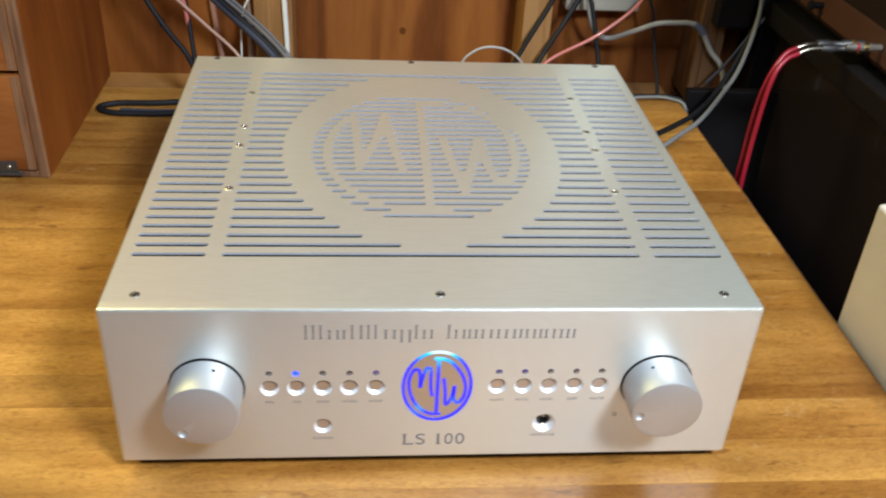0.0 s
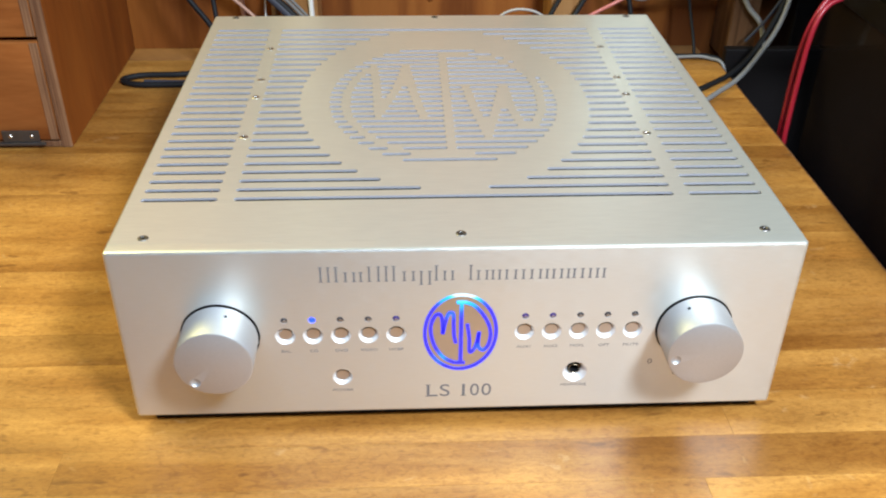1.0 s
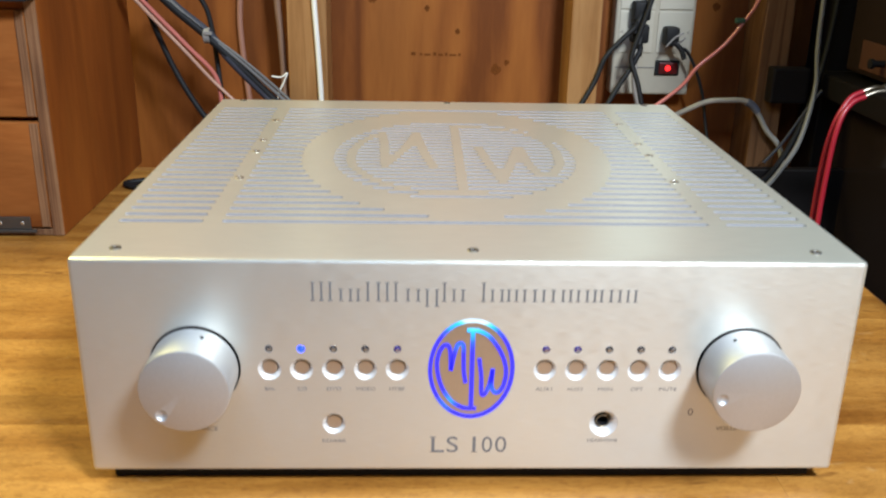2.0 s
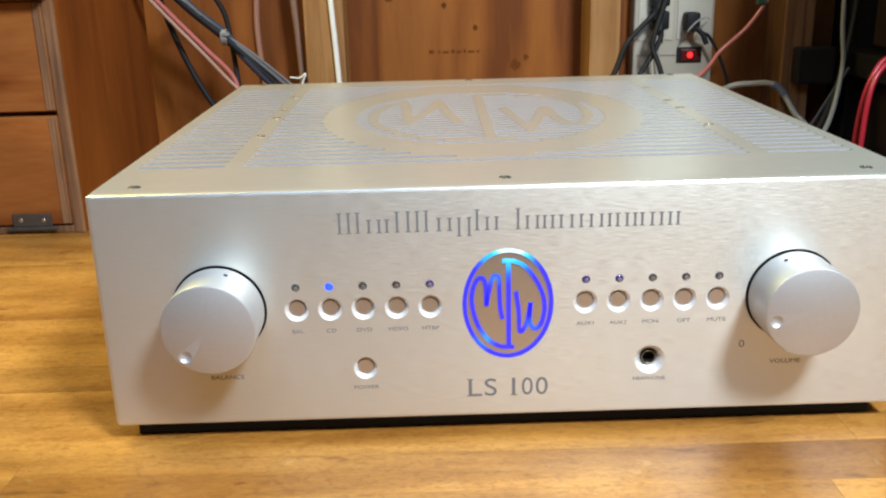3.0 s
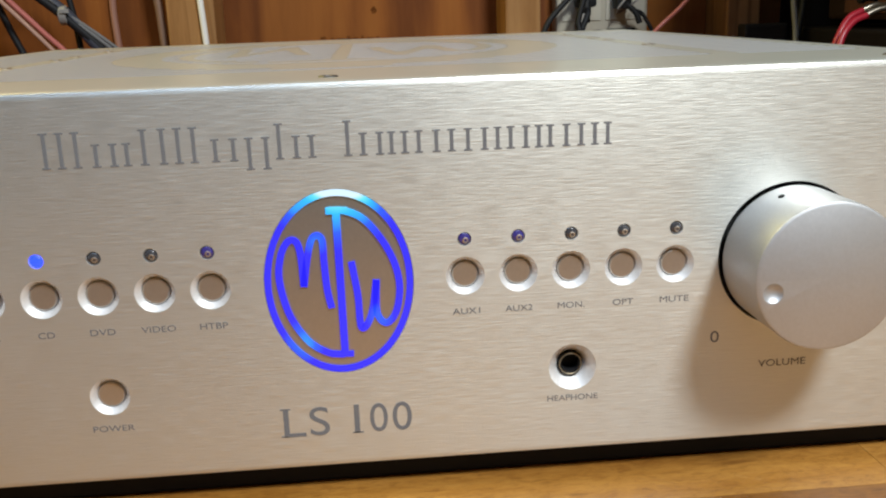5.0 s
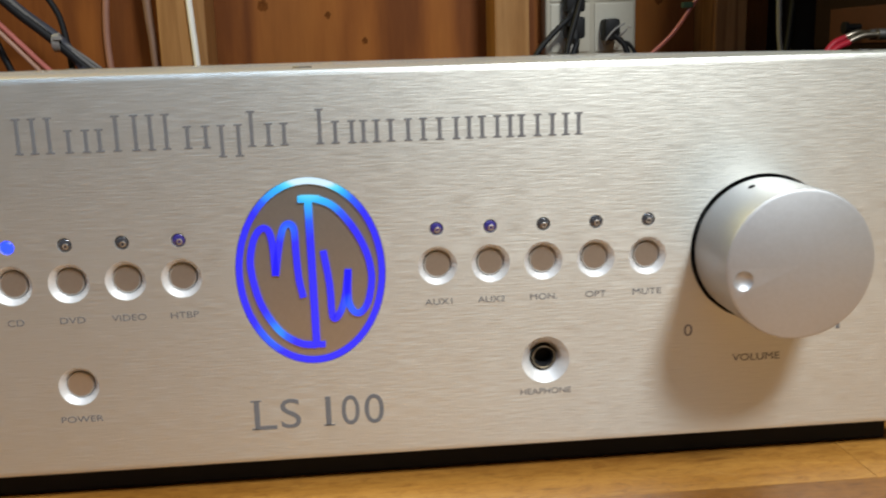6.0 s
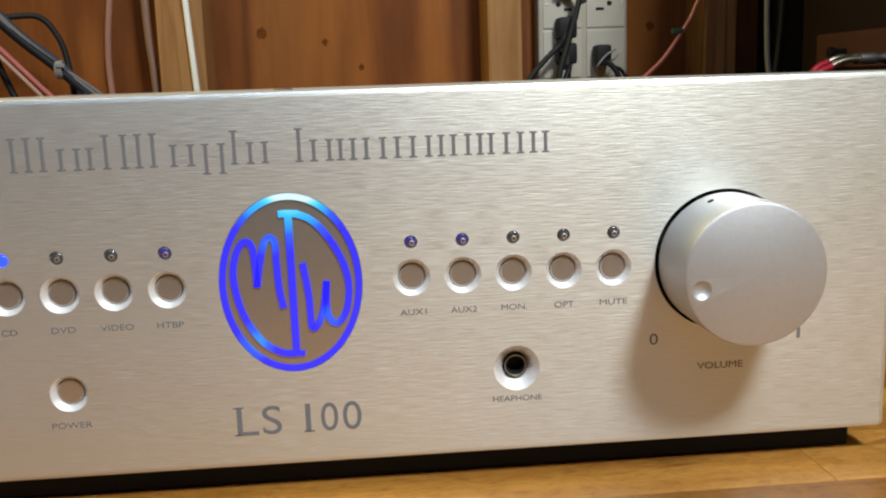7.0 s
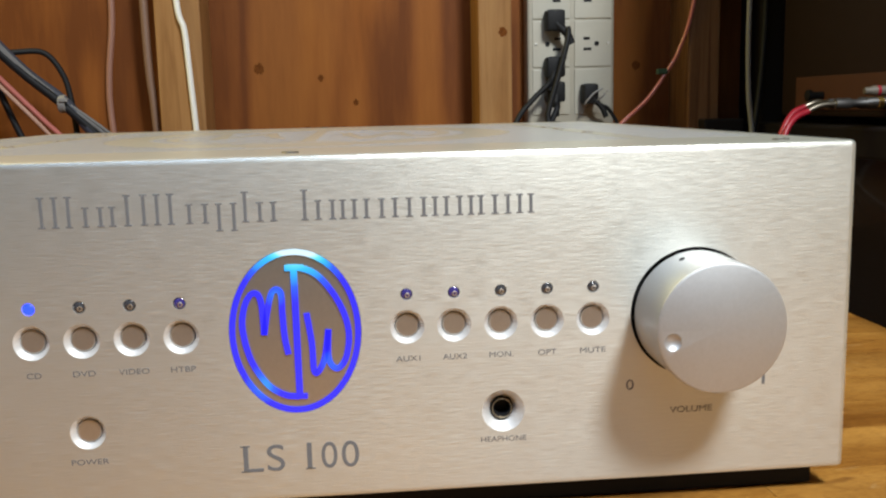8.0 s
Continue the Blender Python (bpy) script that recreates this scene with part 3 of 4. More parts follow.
part("stroke", ribbon([uv(515, 374), uv(520, 500), uv(525, 624)], 0.00122, -0.00016, 0.0007), LOGO, emblem)
part("stroke", ribbon([uv(498, 379), uv(534, 378)], 0.0011, -0.00018, 0.0007), LOGO, emblem)
part("stroke", ribbon([uv(500, 621), uv(540, 621)], 0.0010, -0.00018, 0.0007), LOGO, emblem)

# cover: folded sheet with rows of slots that leave an emblem standing
T = 0.0017
CX, CY = 0.0, 0.2305
# the strokes of the emblem, left standing between the slots
SOLID = [[(-0.058, 0.293), (-0.065, 0.284), (-0.074, 0.263), (-0.079, 0.235), (-0.079, 0.209), (-0.076, 0.190), (-0.069, 0.173), (-0.062, 0.159), (-0.052, 0.146), (-0.039, 0.134), (-0.016, 0.1245), (0.001, 0.124)],
         [(-0.058, 0.293), (-0.055, 0.253), (-0.053, 0.194), (-0.039, 0.243), (-0.030, 0.294), (-0.024, 0.232), (-0.017, 0.187)],
         [(0.003, 0.324), (0.002, 0.222), (0.001, 0.124), (0.014, 0.126)],
         [(0.019, 0.252), (0.023, 0.207), (0.030, 0.156), (0.040, 0.201), (0.051, 0.253), (0.053, 0.203), (0.058, 0.168), (0.068, 0.174), (0.077, 0.203), (0.079, 0.240), (0.076, 0.271), (0.067, 0.292), (0.052, 0.309), (0.029, 0.319), (0.003, 0.324)]]


def near_stroke(x, y):
    for line in SOLID:
        for (ax, ay), (bx, by) in zip(line, line[1:]):
            t = max(0, min(1, ((x - ax) * (bx - ax) + (y - ay) * (by - ay)) / ((bx - ax) ** 2 + (by - ay) ** 2)))
            if math.hypot(x - ax - t * (bx - ax), y - ay - t * (by - ay)) < 0.0031:
                return True
    return False


def field_open(x, y):
    """The field of slots round the emblem."""
    return abs(x) < 0.147 and math.hypot((x - CX) / 0.1160, (y - CY) / 0.1575) > 1


def emblem_open(x, y):
    """The closer rows of slots inside the emblem."""
    return math.hypot((x + 0.001) / 0.0918, (y - 0.2245) / 0.1158) < 1 and not near_stroke(x, y)


def spans(y, is_open, least):
    found, start = [], None
    for k in range(593):
        x = -0.148 + 0.0005 * k
        o = is_open(x, y)
        if o and start is None:
            start = x
        if not o and start is not None:
            if x - start > least:
                found.append((start, x))
            start = None
    return found


def slot_cutter(cut, x0, x1, y, half):
    """A round-ended slot, as a closed shape that passes through the sheet."""
    turn = [math.pi * i / 6 for i in range(7)]
    rim = [(x0 + half - half * math.sin(c), y + half * math.cos(c)) for c in turn] + [(x1 - half + half * math.sin(c), y - half * math.cos(c)) for c in turn]
    top = [cut.verts.new((px, py, TOP + 0.002)) for px, py in rim]
    low = [cut.verts.new((px, py, TOP - T - 0.002)) for px, py in rim]
    cut.faces.new(top)
    cut.faces.new(low[::-1])
    for k in range(len(rim)):
        cut.faces.new((top[k], top[k - 1], low[k - 1], low[k]))


sheet = box((-W + 0.0016, 0.0102, TOP - T), (W - 0.0016, DEPTH, TOP))
lid = part("top_cover", sheet, COVER, amp, "satin aluminium cover with rows of slots")
cut = bmesh.new()
for k in range(27):
    y = 0.0635 + 0.0125 * k
    for x0, x1 in [(-0.207, -0.157), *spans(y, field_open, 0.006), (0.157, 0.207)]:
        slot_cutter(cut, x0, x1, y, 0.0024)
for k in range(24):
    y = 0.117 + 0.00935 * k
    for x0, x1 in spans(y, emblem_open, 0.0050):
        slot_cutter(cut, x0, x1, y, 0.0020)
bmesh.ops.recalc_face_normals(cut, faces=cut.faces[:])
carve(lid, cut, material=SLOTCUT)
for s in (-1, 1):
    bm = bmesh.new()
    prof = [(W - 0.0016, TOP), (W - 0.0008, TOP - 0.0003), (W - 0.0002, TOP - 0.0009), (W, TOP - 0.0018), (W, 0.014), (W - 0.0018, 0.014), (W - 0.0018, TOP - T), (W - 0.0016, TOP - T)]
    rows = [[bm.verts.new((s * x, y, z)) for x, z in prof] for y in (0.0102, DEPTH)]
    for k in range(len(prof)):
        j = (k + 1) % len(prof)
        bm.faces.new((rows[0][k], rows[0][j], rows[1][j], rows[1][k]))
    bm.faces.new(rows[0])
    bm.faces.new(rows[1][::-1])
    bmesh.ops.recalc_face_normals(bm, faces=bm.faces[:])
    part("side_wall", bm, COVER, amp, smooth=True)
part("base_plate", box((-W + 0.003, 0.0105, 0.0145), (W - 0.003, DEPTH - 0.003, 0.0165)), INNER, amp)
part("back_plate", box((-W + 0.0025, DEPTH - 0.0025, 0.0145), (W - 0.0025, DEPTH - 0.0005, TOP - T - 0.0003)), INNER, amp)
part("circuit_board", box((-0.17, 0.05, 0.0300), (0.17, 0.40, 0.0316)), BOARD, amp)
for x in (-0.195, 0.0005, 0.193):
    for y in (0.0165, 0.4255):
        part("screw", lathe([(0.0013, 0.0001), (0.0016, 0.0005), (0.0029, 0.0005), (0.0034, 0.0001), (0.0035, -0.0005)], (x, y, TOP), "Z", 18), DARKSCREW, lid, smooth=True)
        part("hex_recess", lathe([(0, 0.00025), (0.0015, 0.00025)], (x, y, TOP), "Z", 6), HOLE, lid)
for x in (-0.1522, 0.1506):
    for y in (0.157, 0.2305, 0.267, 0.340):
        part("screw", lathe([(0.0013, 0.0001), (0.0016, 0.0005), (0.0028, 0.0005), (0.0033, 0.0002), (0.0034, -0.0005)], (x, y, TOP), "Z", 18), STEEL, lid, smooth=True)
        part("hex_recess", lathe([(0, 0.00025), (0.0015, 0.00025)], (x, y, TOP), "Z", 6), HOLE, lid)
# solid block coloured as the shade between case and bench
part("plinth", box((-0.207, 0.0088, 0.0003), (0.207, 0.422, 0.0143), 0.001), HOLE, amp, "near-black block in the shaded gap under the case")

# ---- drawer cabinet on the bench ----
CABX, CABY, CABT = -0.3818, 0.429, 0.2315
cab = thing("drawer_cabinet", "stained plywood drawer cabinet with raw front edges on the bench", "cabinet")
part("side_panel", box((CABX - 0.011, CABY + 0.002, 0.0005), (CABX, 0.715, CABT), 0.0012), SIDE, cab)
part("edge_band", box((CABX - 0.0112, CABY, 0.0005), (CABX - 0.0002, CABY + 0.0018, CABT), 0.0007), PLYEDGE, cab, "raw layered plywood edge")
part("top_panel", box((-0.90, CABY + 0.001, CABT - 0.012), (CABX - 0.0115, 0.715, CABT - 0.0004), 0.001), SIDE, cab)
part("bottom_rail", box((-0.90, CABY + 0.001, 0.0005), (CABX - 0.0115, 0.715, 0.0075), 0.001), PLYEDGE, cab)
part("back_panel", box((-0.90, 0.708, 0.008), (CABX - 0.0115, 0.714, CABT - 0.013)), SIDE, cab)
part("inner_shelf", box((-0.90, CABY + 0.012, 0.117), (CABX - 0.0115, 0.70, 0.121)), SIDE, cab)
part("side_panel", box((-0.912, CABY + 0.002, 0.0005), (-0.901, 0.715, CABT), 0.0012), SIDE, cab)
for z0, z1 in ((0.0095, 0.1165), (0.1215, 0.2225)):
    for x0, x1 in ((-0.640, -0.3935), (-0.898, -0.643)):
        d = part("drawer_front", box((x0, CABY - 0.001, z0), (x1, CABY + 0.0105, z1), 0.0012), DRAWER, cab)
        part("front_edge", box((x1 - 0.0085, CABY - 0.0022, z0 + 0.001), (x1 - 0.0004, CABY - 0.0008, z1 - 0.001), 0.0004), PLYEDGE, d, "raw plywood edge")
hinge = part("hinge", box((-0.456, CABY - 0.0045, 0.0045), (-0.408, CABY - 0.0012, 0.0080), 0.0008), IRON, cab, "dark iron hinge")
part("hinge_leaf", box((-0.451, CABY - 0.0030, 0.0082), (-0.413, CABY - 0.0012, 0.0210), 0.0006), IRON, hinge)
for x in (-0.443, -0.421):
    part("hinge_screw", lathe([(0, -0.0036), (0.0016, -0.0034), (0.0021, -0.0029)], (x, CABY, 0.0145), "Y", 10), STEEL, hinge)

tuner = thing("dark_component", "dark brown hi-fi component on top of the cabinet", "component")
part("body", box((-0.80, 0.40, CABT + 0.0105), (-0.3805, 0.668, CABT + 0.080), 0.002), BROWNGEAR, tuner)
# black block put where shade fills the gap under the body
part("plinth", box((-0.795, 0.405, CABT + 0.0004), (-0.3815, 0.664, CABT + 0.0100)), BLACK, tuner, "black block in the shaded gap under the body")
for x in (0.586, 0.600, 0.612):
    part("marking", box((-0.3804, x, CABT + 0.021), (-0.3800, x + 0.007, CABT + 0.023)), GREY, tuner)

# ---- cables behind ----
def cable(name, label, pts, r, material, plugs=()):
    c = thing(name, label, "cable")
    part("jacket", tube(pts, r), material, c, smooth=True)
    for lo, hi, m, pname in plugs:
        part(pname, box(lo, hi, 0.002), m, c)
    return c


CL = Vector((-0.282, 0.690, 0.167))


def bundle(dx, dz, far):
    return [(-0.372, 0.655 + dx, 0.262 + dz), (-0.352, 0.674 + dx, 0.237 + dz), (-0.317, 0.684 + dx * 0.5, 0.198 + dz * 0.6), (CL.x + dx * 0.2, CL.y + dx * 0.3, CL.z + dz * 0.5), (-0.253 + far * 0.6, 0.694, 0.134 + dz * 0.4), (-0.207 + far, 0.706, 0.084 + dz * 0.3), (-0.164 + far, 0.700, 0.043), (-0.142 + far, 0.685, 0.012), (-0.12 + far, 0.655, 0.0062), (-0.06 + far, 0.56, 0.0062)]


cable("interconnect_cable", "slate-blue interconnect cable tied into a bundle", bundle(0.004, 0.006, -0.004), 0.0056, SLATE)
cable("interconnect_cable", "black interconnect cable tied into a bundle", bundle(-0.008, 0.002, 0.002), 0.0048, BLACK)
cable("signal_cable", "thin grey signal cable tied into a bundle", bundle(-0.011, 0.008, 0.012), 0.0024, DULL)
cable("signal_cable", "thin grey signal cable tied into a bundle", bundle(-0.009, 0.012, 0.018), 0.0020, DULL)
cable("speaker_cable", "pink clear-jacketed speaker cable", [(-0.385, 0.640, 0.251), (-0.372, 0.650, 0.240), (-0.339, 0.676, 0.194), (-0.305, 0.690, 0.152), (-0.2775, 0.700, 0.117), (-0.271, 0.700, 0.080), (-0.267, 0.698, 0.043), (-0.262, 0.685, 0.010), (-0.255, 0.655, 0.0034), (-0.22, 0.56, 0.0034)], 0.0028, PINK)
cable("speaker_cable", "pale copper clear-jacketed speaker cable", [(-0.385, 0.637, 0.249), (-0.373, 0.645, 0.236), (-0.341, 0.670, 0.190), (-0.308, 0.684, 0.148), (-0.281, 0.694, 0.113), (-0.248, 0.697, 0.079), (-0.213, 0.698, 0.043), (-0.190, 0.685, 0.010), (-0.175, 0.655, 0.0030), (-0.15, 0.56, 0.0030)], 0.0022, PALE)
cable("mains_cable", "black mains cable hanging behind the component", [(-0.362, 0.675, 0.255), (-0.357, 0.690, 0.220), (-0.345, 0.700, 0.170), (-0.325, 0.700, 0.120), (-0.300, 0.690, 0.080), (-0.27, 0.68, 0.04), (-0.25, 0.64, 0.006)], 0.0035, BLACK)
cable("looped_cable", "black cable looping out beside the bundle", [(-0.335, 0.700, 0.222), (-0.305, 0.712, 0.222), (-0.288, 0.716, 0.200), (-0.281, 0.716, 0.172), (-0.276, 0.712, 0.130), (-0.270, 0.70, 0.08), (-0.262, 0.68, 0.02)], 0.0032, BLACK)
tie = thing("cable_tie", "white cable tie round the bundle", "cable tie")
part("band", lathe([(0.0082, -0.004), (0.0096, -0.003), (0.0096, 0.003), (0.0082, 0.004)], tuple(CL), "X", 16), TIE, tie, smooth=True)
part("tail", box((CL.x - 0.001, CL.y - 0.0115, CL.z + 0.002), (CL.x + 0.008, CL.y - 0.0090, CL.z + 0.006), 0.0005), TIE, tie)
cable("black_cord", "black cord lying in a flat loop on the bench", [(-0.20, 0.56, 0.0042), (-0.262, 0.588, 0.0042), (-0.31, 0.588, 0.0042), (-0.352, 0.590, 0.0042), (-0.371, 0.604, 0.0042), (-0.352, 0.618, 0.0042), (-0.31, 0.620, 0.0042), (-0.26, 0.624, 0.0042), (-0.20, 0.60, 0.0042)], 0.0036, BLACK)
cable("grey_wire", "thin grey wire lying along the black cord", [(-0.20, 0.573, 0.0028), (-0.25, 0.598, 0.0028), (-0.31, 0.600, 0.0028), (-0.345, 0.602, 0.0028)], 0.0022, SLATE)
cable("white_cable", "white cable running down the pine stud", [(-0.175, 0.730, 0.60), (-0.170, 0.730, 0.40), (-0.1645, 0.730, 0.275), (-0.1580, 0.730, 0.245), (-0.1552, 0.730, 0.20), (-0.1505, 0.730, 0.11), (-0.148, 0.730, 0.02), (-0.147, 0.72, -0.028)], 0.0034, WHITE)
cable("pink_cable", "faded pink cable hanging on the plywood", [(-0.253, 0.798, 0.60), (-0.252, 0.798, 0.36), (-0.251, 0.798, 0.27), (-0.259, 0.798, 0.20), (-0.260, 0.798, 0.15), (-0.252, 0.795, 0.06), (-0.24, 0.78, -0.02)], 0.0038, FADED)
cable("brown_grey_cable", "dull grey flat cable beside the stud", [(-0.206, 0.760, 0.60), (-0.206, 0.760, 0.25), (-0.202, 0.760, 0.16), (-0.199, 0.755, 0.09), (-0.197, 0.728, -0.02)], 0.0046, BROWNC)
cable("wire_end", "short pale twisted wire end", [(-0.212, 0.728, 0.112), (-0.200, 0.728, 0.111), (-0.192, 0.728, 0.116), (-0.196, 0.728, 0.106), (-0.206, 0.728, 0.080), (-0.210, 0.728, 0.02)], 0.0011, WHITE)

# ---- power strip ----
SX0, SX1, SF = 0.2345, 0.3400, 0.775
strip_thing = thing("power_strip", "cream metal-backed power strip with lit red switch on the plywood", "power strip")
housing = part("housing", box((SX0, SF, 0.086), (SX1, PLY_Y - 0.0006, 0.52), 0.004, 3), CREAM, strip_thing, smooth=True)
for cx, way in ((0.2625, -1), (0.3135, 1)):
    for k in range(6):
        z = 0.1690 + 0.0565 * k
        o = part("outlet", box((cx - 0.0225, SF - 0.0016, z - 0.0268), (cx + 0.0225, SF - 0.0002, z + 0.0268), 0.0009), CREAM2, strip_thing)
        for dz, w in ((0.0062, 0.0075), (-0.0062, 0.0095)):
            xs = sorted((cx - way * 0.0115, cx - way * (0.0115 - w)))
            part("slot", box((xs[0], SF - 0.0020, z + dz - 0.0016), (xs[1], SF - 0.0015, z + dz + 0.0016)), HOLE, o)
        part("slot", lathe([(0, -0.0020), (0.0030, -0.0020), (0.0030, -0.0014)], (cx + way * 0.0045, SF, z), "Y", 12), HOLE, o)
        part("screw", lathe([(0, -0.0024), (0.0014, -0.0023), (0.0019, -0.0015)], (cx + way * 0.0185, SF, z), "Y", 10), STEEL, o)
sw = part("switch_frame", box((0.2920, SF - 0.0024, 0.1125), (0.3250, SF - 0.0002, 0.1325), 0.001), BLACK, strip_thing, "black rocker frame")
part("rocker", box((0.2970, SF - 0.0050, 0.1150), (0.3220, SF - 0.0022, 0.1300), 0.0015), REDROCK, sw, "dark red rocker")
part("rocker_lamp", lathe([(0, -0.0066), (0.0026, -0.0062), (0.0040, -0.0049)], (0.3088, SF, 0.1225), "Y", 16), REDLAMP, sw, "glowing red lamp")
part("seam", box((SX0 + 0.004, SF - 0.0010, 0.1218), (0.2915, SF - 0.0002, 0.1232)), GREY, strip_thing)


def plug(label, x, z, dx, pts, r=0.0032, pad=0.011):
    c = thing("power_plug", label, "plug", "plugs in the power strip")
    b = part("plug_body", box((x - pad, SF - 0.026, z - 0.012), (x + pad, SF - 0.0022, z + 0.012), 0.004, 2), BLACK, c, smooth=True)
    part("strain_relief", tube([(x, SF - 0.022, z - 0.004), (x + dx, SF - 0.026, z - 0.016), (x + dx * 1.4, SF - 0.028, z - 0.028)], r * 1.5, 10, 6), BLACK, b, smooth=True)
    part("cord", tube([(x + dx, SF - 0.026, z - 0.014), *pts], r), BLACK, c, smooth=True)


plug("black mains plug with drooping cord in the strip", 0.264, 0.252, 0.012, [(0.2765, 0.742, 0.240), (0.273, 0.738, 0.222), (0.262, 0.735, 0.185), (0.251, 0.732, 0.150), (0.250, 0.730, 0.135), (0.259, 0.722, 0.108), (0.272, 0.705, 0.045), (0.276, 0.685, 0.010), (0.27, 0.650, 0.0036), (0.22, 0.56, 0.0036)])
plug("black mains plug with drooping cord in the strip", 0.264, 0.198, -0.006, [(0.252, 0.740, 0.178), (0.235, 0.735, 0.163), (0.215, 0.730, 0.141), (0.203, 0.726, 0.111), (0.182, 0.718, 0.075), (0.162, 0.710, 0.040), (0.144, 0.690, 0.010), (0.13, 0.655, 0.0036), (0.08, 0.56, 0.0036)])
plug("black mains plug with drooping cord in the strip", 0.264, 0.169, -0.002, [(0.262, 0.740, 0.150), (0.252, 0.735, 0.130), (0.237, 0.730, 0.108), (0.218, 0.720, 0.078), (0.195, 0.710, 0.042), (0.174, 0.690, 0.010), (0.155, 0.655, 0.0038), (0.10, 0.56, 0.0038)], 0.0034)
plug("small black plug tied with clear wire in the strip", 0.306, 0.166, 0.012, [(0.327, 0.750, 0.147), (0.340, 0.748, 0.124), (0.352, 0.745, 0.091), (0.358, 0.735, 0.050), (0.361, 0.705, 0.010), (0.364, 0.690, -0.028)], 0.0022, 0.009)
clear = thing("twist_wire", "clear twisted wire round the small plug", "wire")
part("wire", tube([(0.318, SF - 0.030, 0.172), (0.307, SF - 0.031, 0.166), (0.297, SF - 0.029, 0.154), (0.303, SF - 0.012, 0.150), (0.315, SF - 0.028, 0.160), (0.321, SF - 0.030, 0.166)], 0.0012), TIE, clear, smooth=True)

# ---- cables to the east ----
cable("clear_speaker_cable", "pink clear speaker cable looping down the plywood", [(0.450, 0.732, 0.50), (0.437, 0.732, 0.36), (0.420, 0.734, 0.256), (0.406, 0.736, 0.213), (0.396, 0.736, 0.195), (0.370, 0.736, 0.159), (0.338, 0.736, 0.130), (0.313, 0.72, 0.106), (0.263, 0.706, 0.073), (0.205, 0.700, 0.042), (0.170, 0.685, 0.010), (0.15, 0.655, 0.0032), (0.12, 0.56, 0.0032)], 0.0024, PINK)
part("clip", box((0.3800, 0.7325, 0.1865), (0.3925, 0.7395, 0.1930), 0.0015), CLIP, thing("cable_clip", "small green-grey clip on the pink cable", "clip"))
cable("white_grey_cable", "whitish cable sagging behind the preamplifier", [(0.256, 0.742, 0.150), (0.262, 0.752, 0.100), (0.278, 0.764, 0.062), (0.300, 0.768, 0.050), (0.325, 0.745, 0.068), (0.352, 0.728, 0.086), (0.378, 0.726, 0.089), (0.403, 0.726, 0.088), (0.420, 0.726, 0.075), (0.436, 0.724, 0.050), (0.456, 0.720, 0.026), (0.464, 0.714, -0.02), (0.466, 0.712, -0.06)], 0.0036, PALEGREY)
part("wrap", tube([(0.405, 0.726, 0.0875), (0.413, 0.726, 0.083), (0.421, 0.726, 0.0745)], 0.0050), TAPE, thing("tape_wrap", "blue-grey tape wrapped round a cable joint", "tape"), smooth=True)
cable("grey_cable", "grey cable hanging beside the black rack", [(0.474, 0.70, 0.55), (0.475, 0.70, 0.30), (0.475, 0.70, 0.22), (0.477, 0.70, 0.16), (0.480, 0.696, 0.110), (0.458, 0.668, 0.050), (0.422, 0.630, 0.020), (0.385, 0.588, 0.0064), (0.350, 0.552, 0.0045), (0.310, 0.510, 0.0045), (0.25, 0.455, 0.0045)], 0.0031, GREY)
cable("slate_cable", "dark blue-black cable hanging beside the rack", [(0.500, 0.715, 0.55), (0.502, 0.715, 0.35), (0.500, 0.715, 0.22), (0.490, 0.710, 0.13), (0.466, 0.690, 0.065), (0.425, 0.650, 0.020), (0.386, 0.612, 0.0050), (0.352, 0.580, 0.0040), (0.30, 0.535, 0.0040), (0.26, 0.49, 0.0040)], 0.0036, BLACK)
cable("thin_grey_cable", "thin grey cable crossing in front of the stud", [(0.487, 0.692, 0.11), (0.470, 0.695, 0.080), (0.45, 0.70, 0.040), (0.43, 0.703, 0.012)], 0.0020, SLATE)
cable("bench_cable", "pale grey cable lying at the back of the bench", [(0.20, 0.52, 0.003), (0.27, 0.64, 0.003), (0.30, 0.660, 0.004), (0.345, 0.667, 0.005), (0.370, 0.664, 0.004), (0.388, 0.650, -0.004), (0.391, 0.64, -0.06)], 0.0022, GREY)
cable("dark_bench_cable", "dark cable lying at the back of the bench", [(0.20, 0.50, 0.003), (0.27, 0.648, 0.0030), (0.30, 0.670, 0.0035), (0.345, 0.674, 0.0035), (0.374, 0.672, 0.003), (0.390, 0.664, -0.006), (0.393, 0.65, -0.06)], 0.0028, BLACK)
cable("white_wire_arch", "thin white wire arching behind the cover", [(0.076, 0.70, -0.028), (0.084, 0.70, 0.030), (0.099, 0.70, 0.050), (0.120, 0.70, 0.058), (0.145, 0.70, 0.054), (0.166, 0.70, 0.038), (0.180, 0.70, 0.01), (0.185, 0.70, -0.028)], 0.0017, PALEGREY)

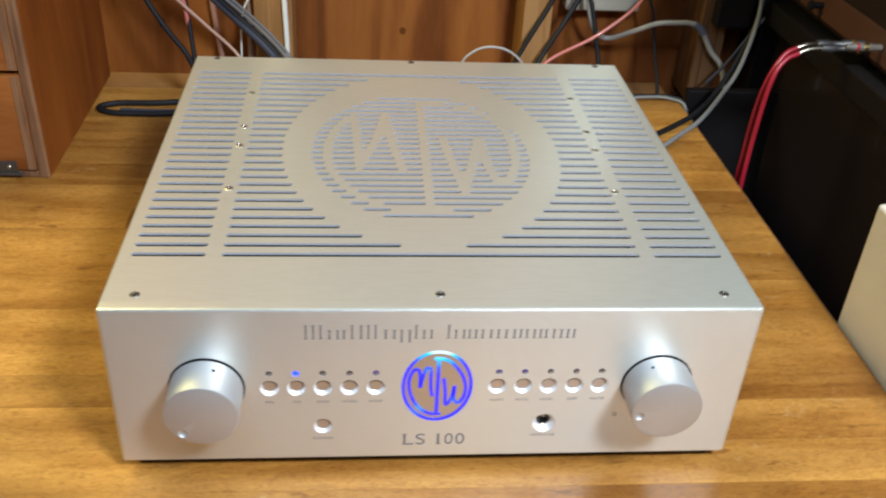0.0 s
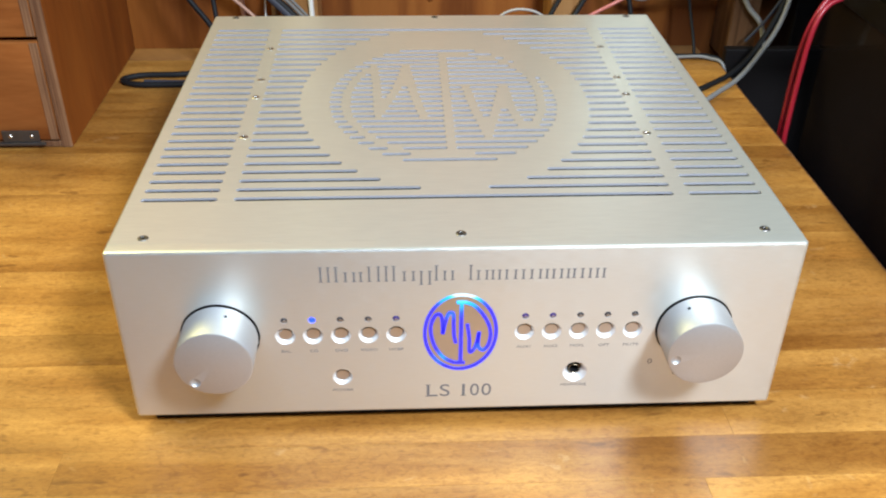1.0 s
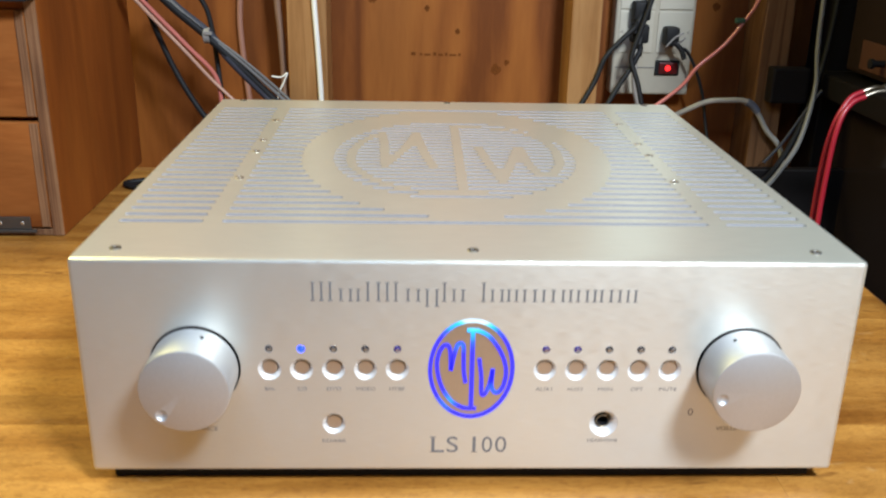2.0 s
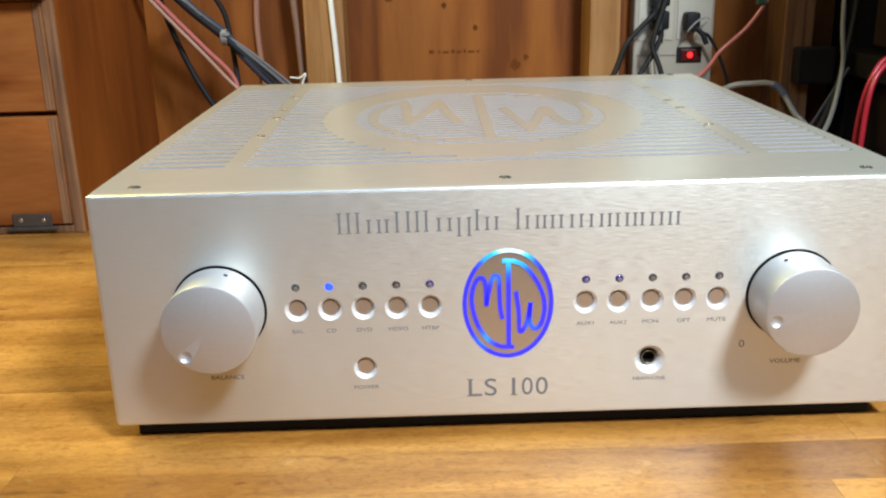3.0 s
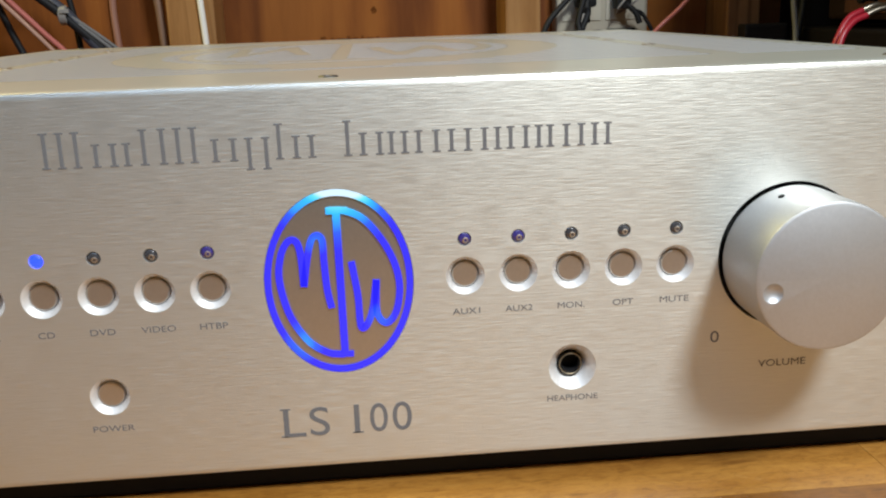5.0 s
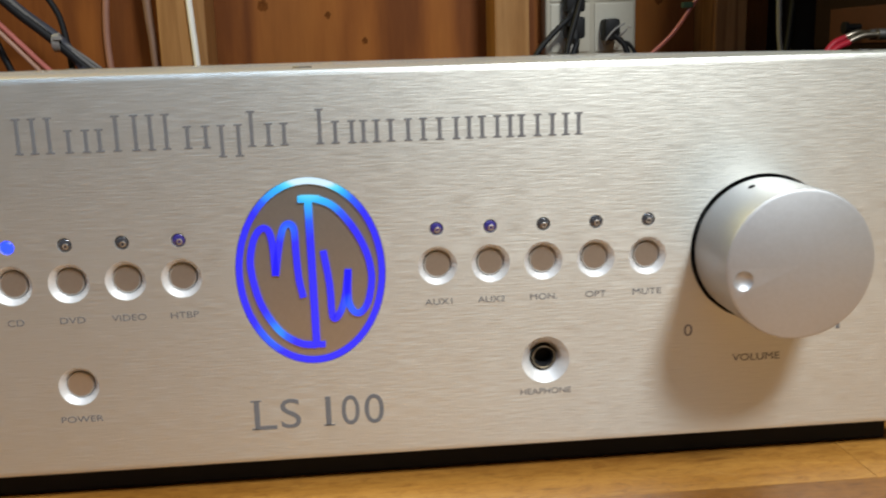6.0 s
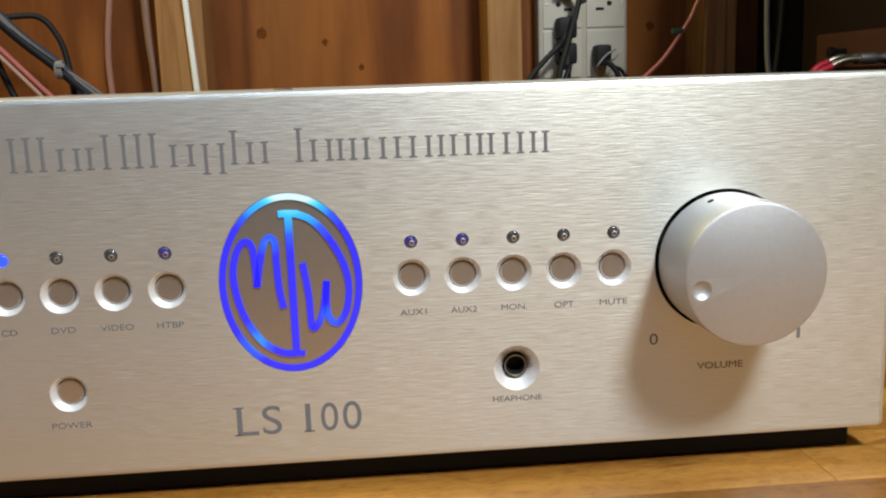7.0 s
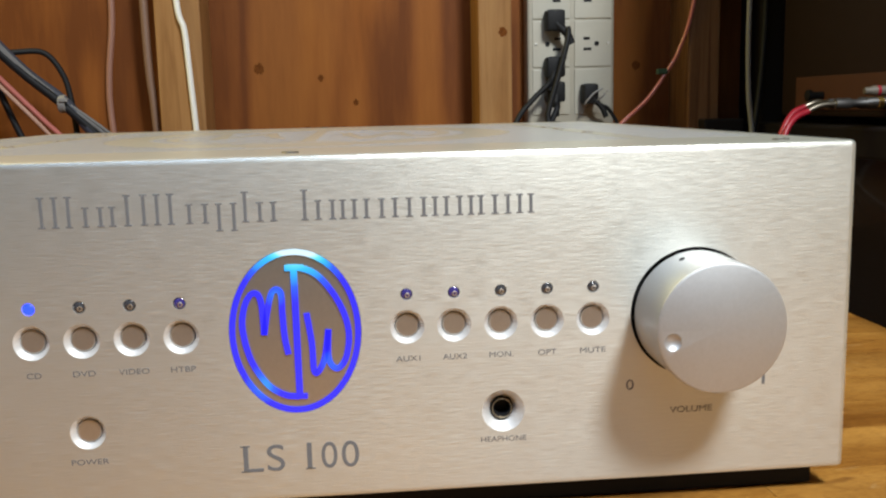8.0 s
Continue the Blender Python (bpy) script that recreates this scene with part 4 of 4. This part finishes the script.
# red leads with nickel banana plugs
for k, dy in enumerate((0.0, 0.007)):
    lead = thing("red_speaker_lead", "red speaker lead with nickel banana plug", "speaker lead", "red speaker leads")
    part("jacket", tube([(0.433, 0.470 + dy, 0.144 + 0.004 * k), (0.420, 0.467 + dy, 0.139 + 0.003 * k), (0.409, 0.462 + dy, 0.127), (0.403, 0.459 + dy * 1.5, 0.105), (0.401, 0.459 + dy * 2, 0.070), (0.400, 0.459 + dy * 2, 0.02), (0.399, 0.455 + dy * 2, -0.05), (0.40, 0.44 + dy, -0.30), (0.41, 0.44 + dy, -0.749)], 0.0028), RED, lead, smooth=True)
    part("banana_plug", tube([(0.431, 0.470 + dy, 0.1435 + 0.004 * k), (0.445, 0.471 + dy, 0.149 + 0.003 * k), (0.462, 0.472 + dy * 2, 0.150)], 0.0026, 10, 6), NICKEL, lead, "nickel banana plug", smooth=True)
    part("terminal", lathe([(0, -0.004), (0.0045, -0.003), (0.0052, 0.010), (0.0040, 0.012), (0.0040, 0.026), (0.0055, 0.028), (0.0055, 0.052)], (0.462, 0.472 + dy * 2, 0.150), "X", 18), IRON, lead, "dark binding post", smooth=True)
    part("collar", lathe([(0.0056, 0), (0.0060, 0.0005), (0.0060, 0.005), (0.0056, 0.0055)], (0.498, 0.472 + dy * 2, 0.150), "X", 18), GOLD, lead, "gold collar")

# a beige plug at the amplifier's terminals
z = 0.161
p = thing("speaker_plug", "beige speaker plug at the amplifier terminals", "plug")
shell = part("shell", lathe([(0, -0.002), (0.0028, -0.0015), (0.0034, 0.004), (0.0044, 0.006), (0.0044, 0.026), (0.0036, 0.028), (0.0036, 0.0385)], (0.474, 0.448, z), "X", 18), BEIGE, p, smooth=True)
part("collar", lathe([(0.0046, 0), (0.0049, 0.0005), (0.0049, 0.0045), (0.0046, 0.005)], (0.492, 0.448, z), "X", 18), GOLD, shell, "gold collar")
part("band", lathe([(0.0045, 0), (0.0047, 0.0004), (0.0047, 0.0026), (0.0045, 0.003)], (0.4835, 0.448, z), "X", 18), RED, shell, "thin red band")

# ---- black rack and component to the east ----
rack = thing("equipment_rack", "black equipment rack standing past the bench end", "rack")
part("shelf", box((0.497, 0.20, 0.098), (1.15, 0.780, 0.128), 0.003), GEAR, rack)
part("bracket", box((0.430, 0.7125, 0.088), (0.4790, 0.7345, 0.1335), 0.003), GEAR, rack)
part("upright", box((0.505, 0.735, -0.75), (0.565, 0.795, 0.95), 0.003), GEAR, rack)
part("upright", box((1.09, 0.735, -0.75), (1.15, 0.795, 0.95), 0.003), GEAR, rack)
part("upright", box((0.86, 0.24, -0.75), (0.90, 0.29, 0.0975), 0.003), GEAR, rack)
# added black board, stands in for the darkness past the bench end
part("kick_board", box((0.400, 0.684, -0.749), (0.600, 0.698, 0.008), 0.002), GEAR, rack)
# unseen board, added to keep the lamp off the wall behind
part("upper_shelf", box((0.372, 0.15, 0.45), (1.15, 0.685, 0.48), 0.003), GEAR, rack)
part("lower_shelf", box((0.50, 0.20, -0.42), (1.15, 0.780, -0.39), 0.003), GEAR, rack)
part("back_board", box((0.566, 0.765, -0.38), (1.089, 0.780, 0.94), 0.002), GEAR, rack)
part("side_panel", box((0.530, 0.21, -0.3895), (0.542, 0.734, 0.0975), 0.002), PIANO, rack, "glossy black side panel")
power_amp = thing("power_amplifier", "dark brown power amplifier with terminals on the rack", "amplifier")
part("case", box((0.516, 0.300, 0.136), (1.05, 0.70, 0.36), 0.004), BROWNGEAR, power_amp)
part("terminal_strip", box((0.5135, 0.340, 0.143), (0.5158, 0.66, 0.178), 0.0008), COPPER, power_amp, "copper-coloured terminal strip")
for y in (0.60,):
    part("binding_post", lathe([(0, -0.017), (0.006, -0.016), (0.006, -0.012), (0.004, -0.011), (0.004, 0.001)], (0.5125, y, 0.158), "X", 14), BLACK, power_amp, smooth=True)
for y in (0.40, 0.62):
    part("foot", lathe([(0, 0), (0.015, 0), (0.015, 0.0078), (0, 0.0078)], (0.56, y, 0.1282), "Z", 16), RUBBER, power_amp)
for k, y in enumerate((0.50, 0.53, 0.56, 0.585)):
    part("marking", box((0.5152, y, 0.262 + 0.002 * (k % 2)), (0.5158, y + 0.018, 0.268)), COPPER, power_amp)

crate = thing("white_crate", "off-white painted wooden crate with worn corners beside the bench", "crate")
part("side_board", box((0.3875, -0.30, -0.60), (0.4035, 0.176, 0.122), 0.004, 3), PAINT, crate, smooth=True)
part("end_board", box((0.404, 0.160, -0.60), (0.800, 0.1755, 0.1215), 0.003), PAINT, crate)
part("end_board", box((0.404, -0.2995, -0.60), (0.800, -0.284, 0.1215), 0.003), PAINT, crate)
part("side_board", box((0.8005, -0.30, -0.60), (0.8165, 0.176, 0.122), 0.003), PAINT, crate)
part("bottom_board", box((0.404, -0.2835, -0.75), (0.800, 0.1595, -0.58)), PAINT, crate)

# ---- staves of the bench top ----
rng = random.Random(4)
y, row = -0.32, 0
while y < 0.677:
    w = min(rng.uniform(0.036, 0.050), 0.678 - y)
    if 0.678 - y - w < 0.015:
        w = 0.678 - y
    x = -1.10
    while x < 0.3810:
        ln = rng.uniform(0.35, 0.75)
        x1 = 0.3814 if x + ln > 0.26 else x + ln
        part("stave", box((x + 0.0001, y + 0.0001, -0.0034), (x1 - 0.0001, y + w - 0.0001, rng.uniform(-0.00012, 0.0))), TABLE, bench)
        x = x1 if x1 < 0.3814 else 1
    y += w
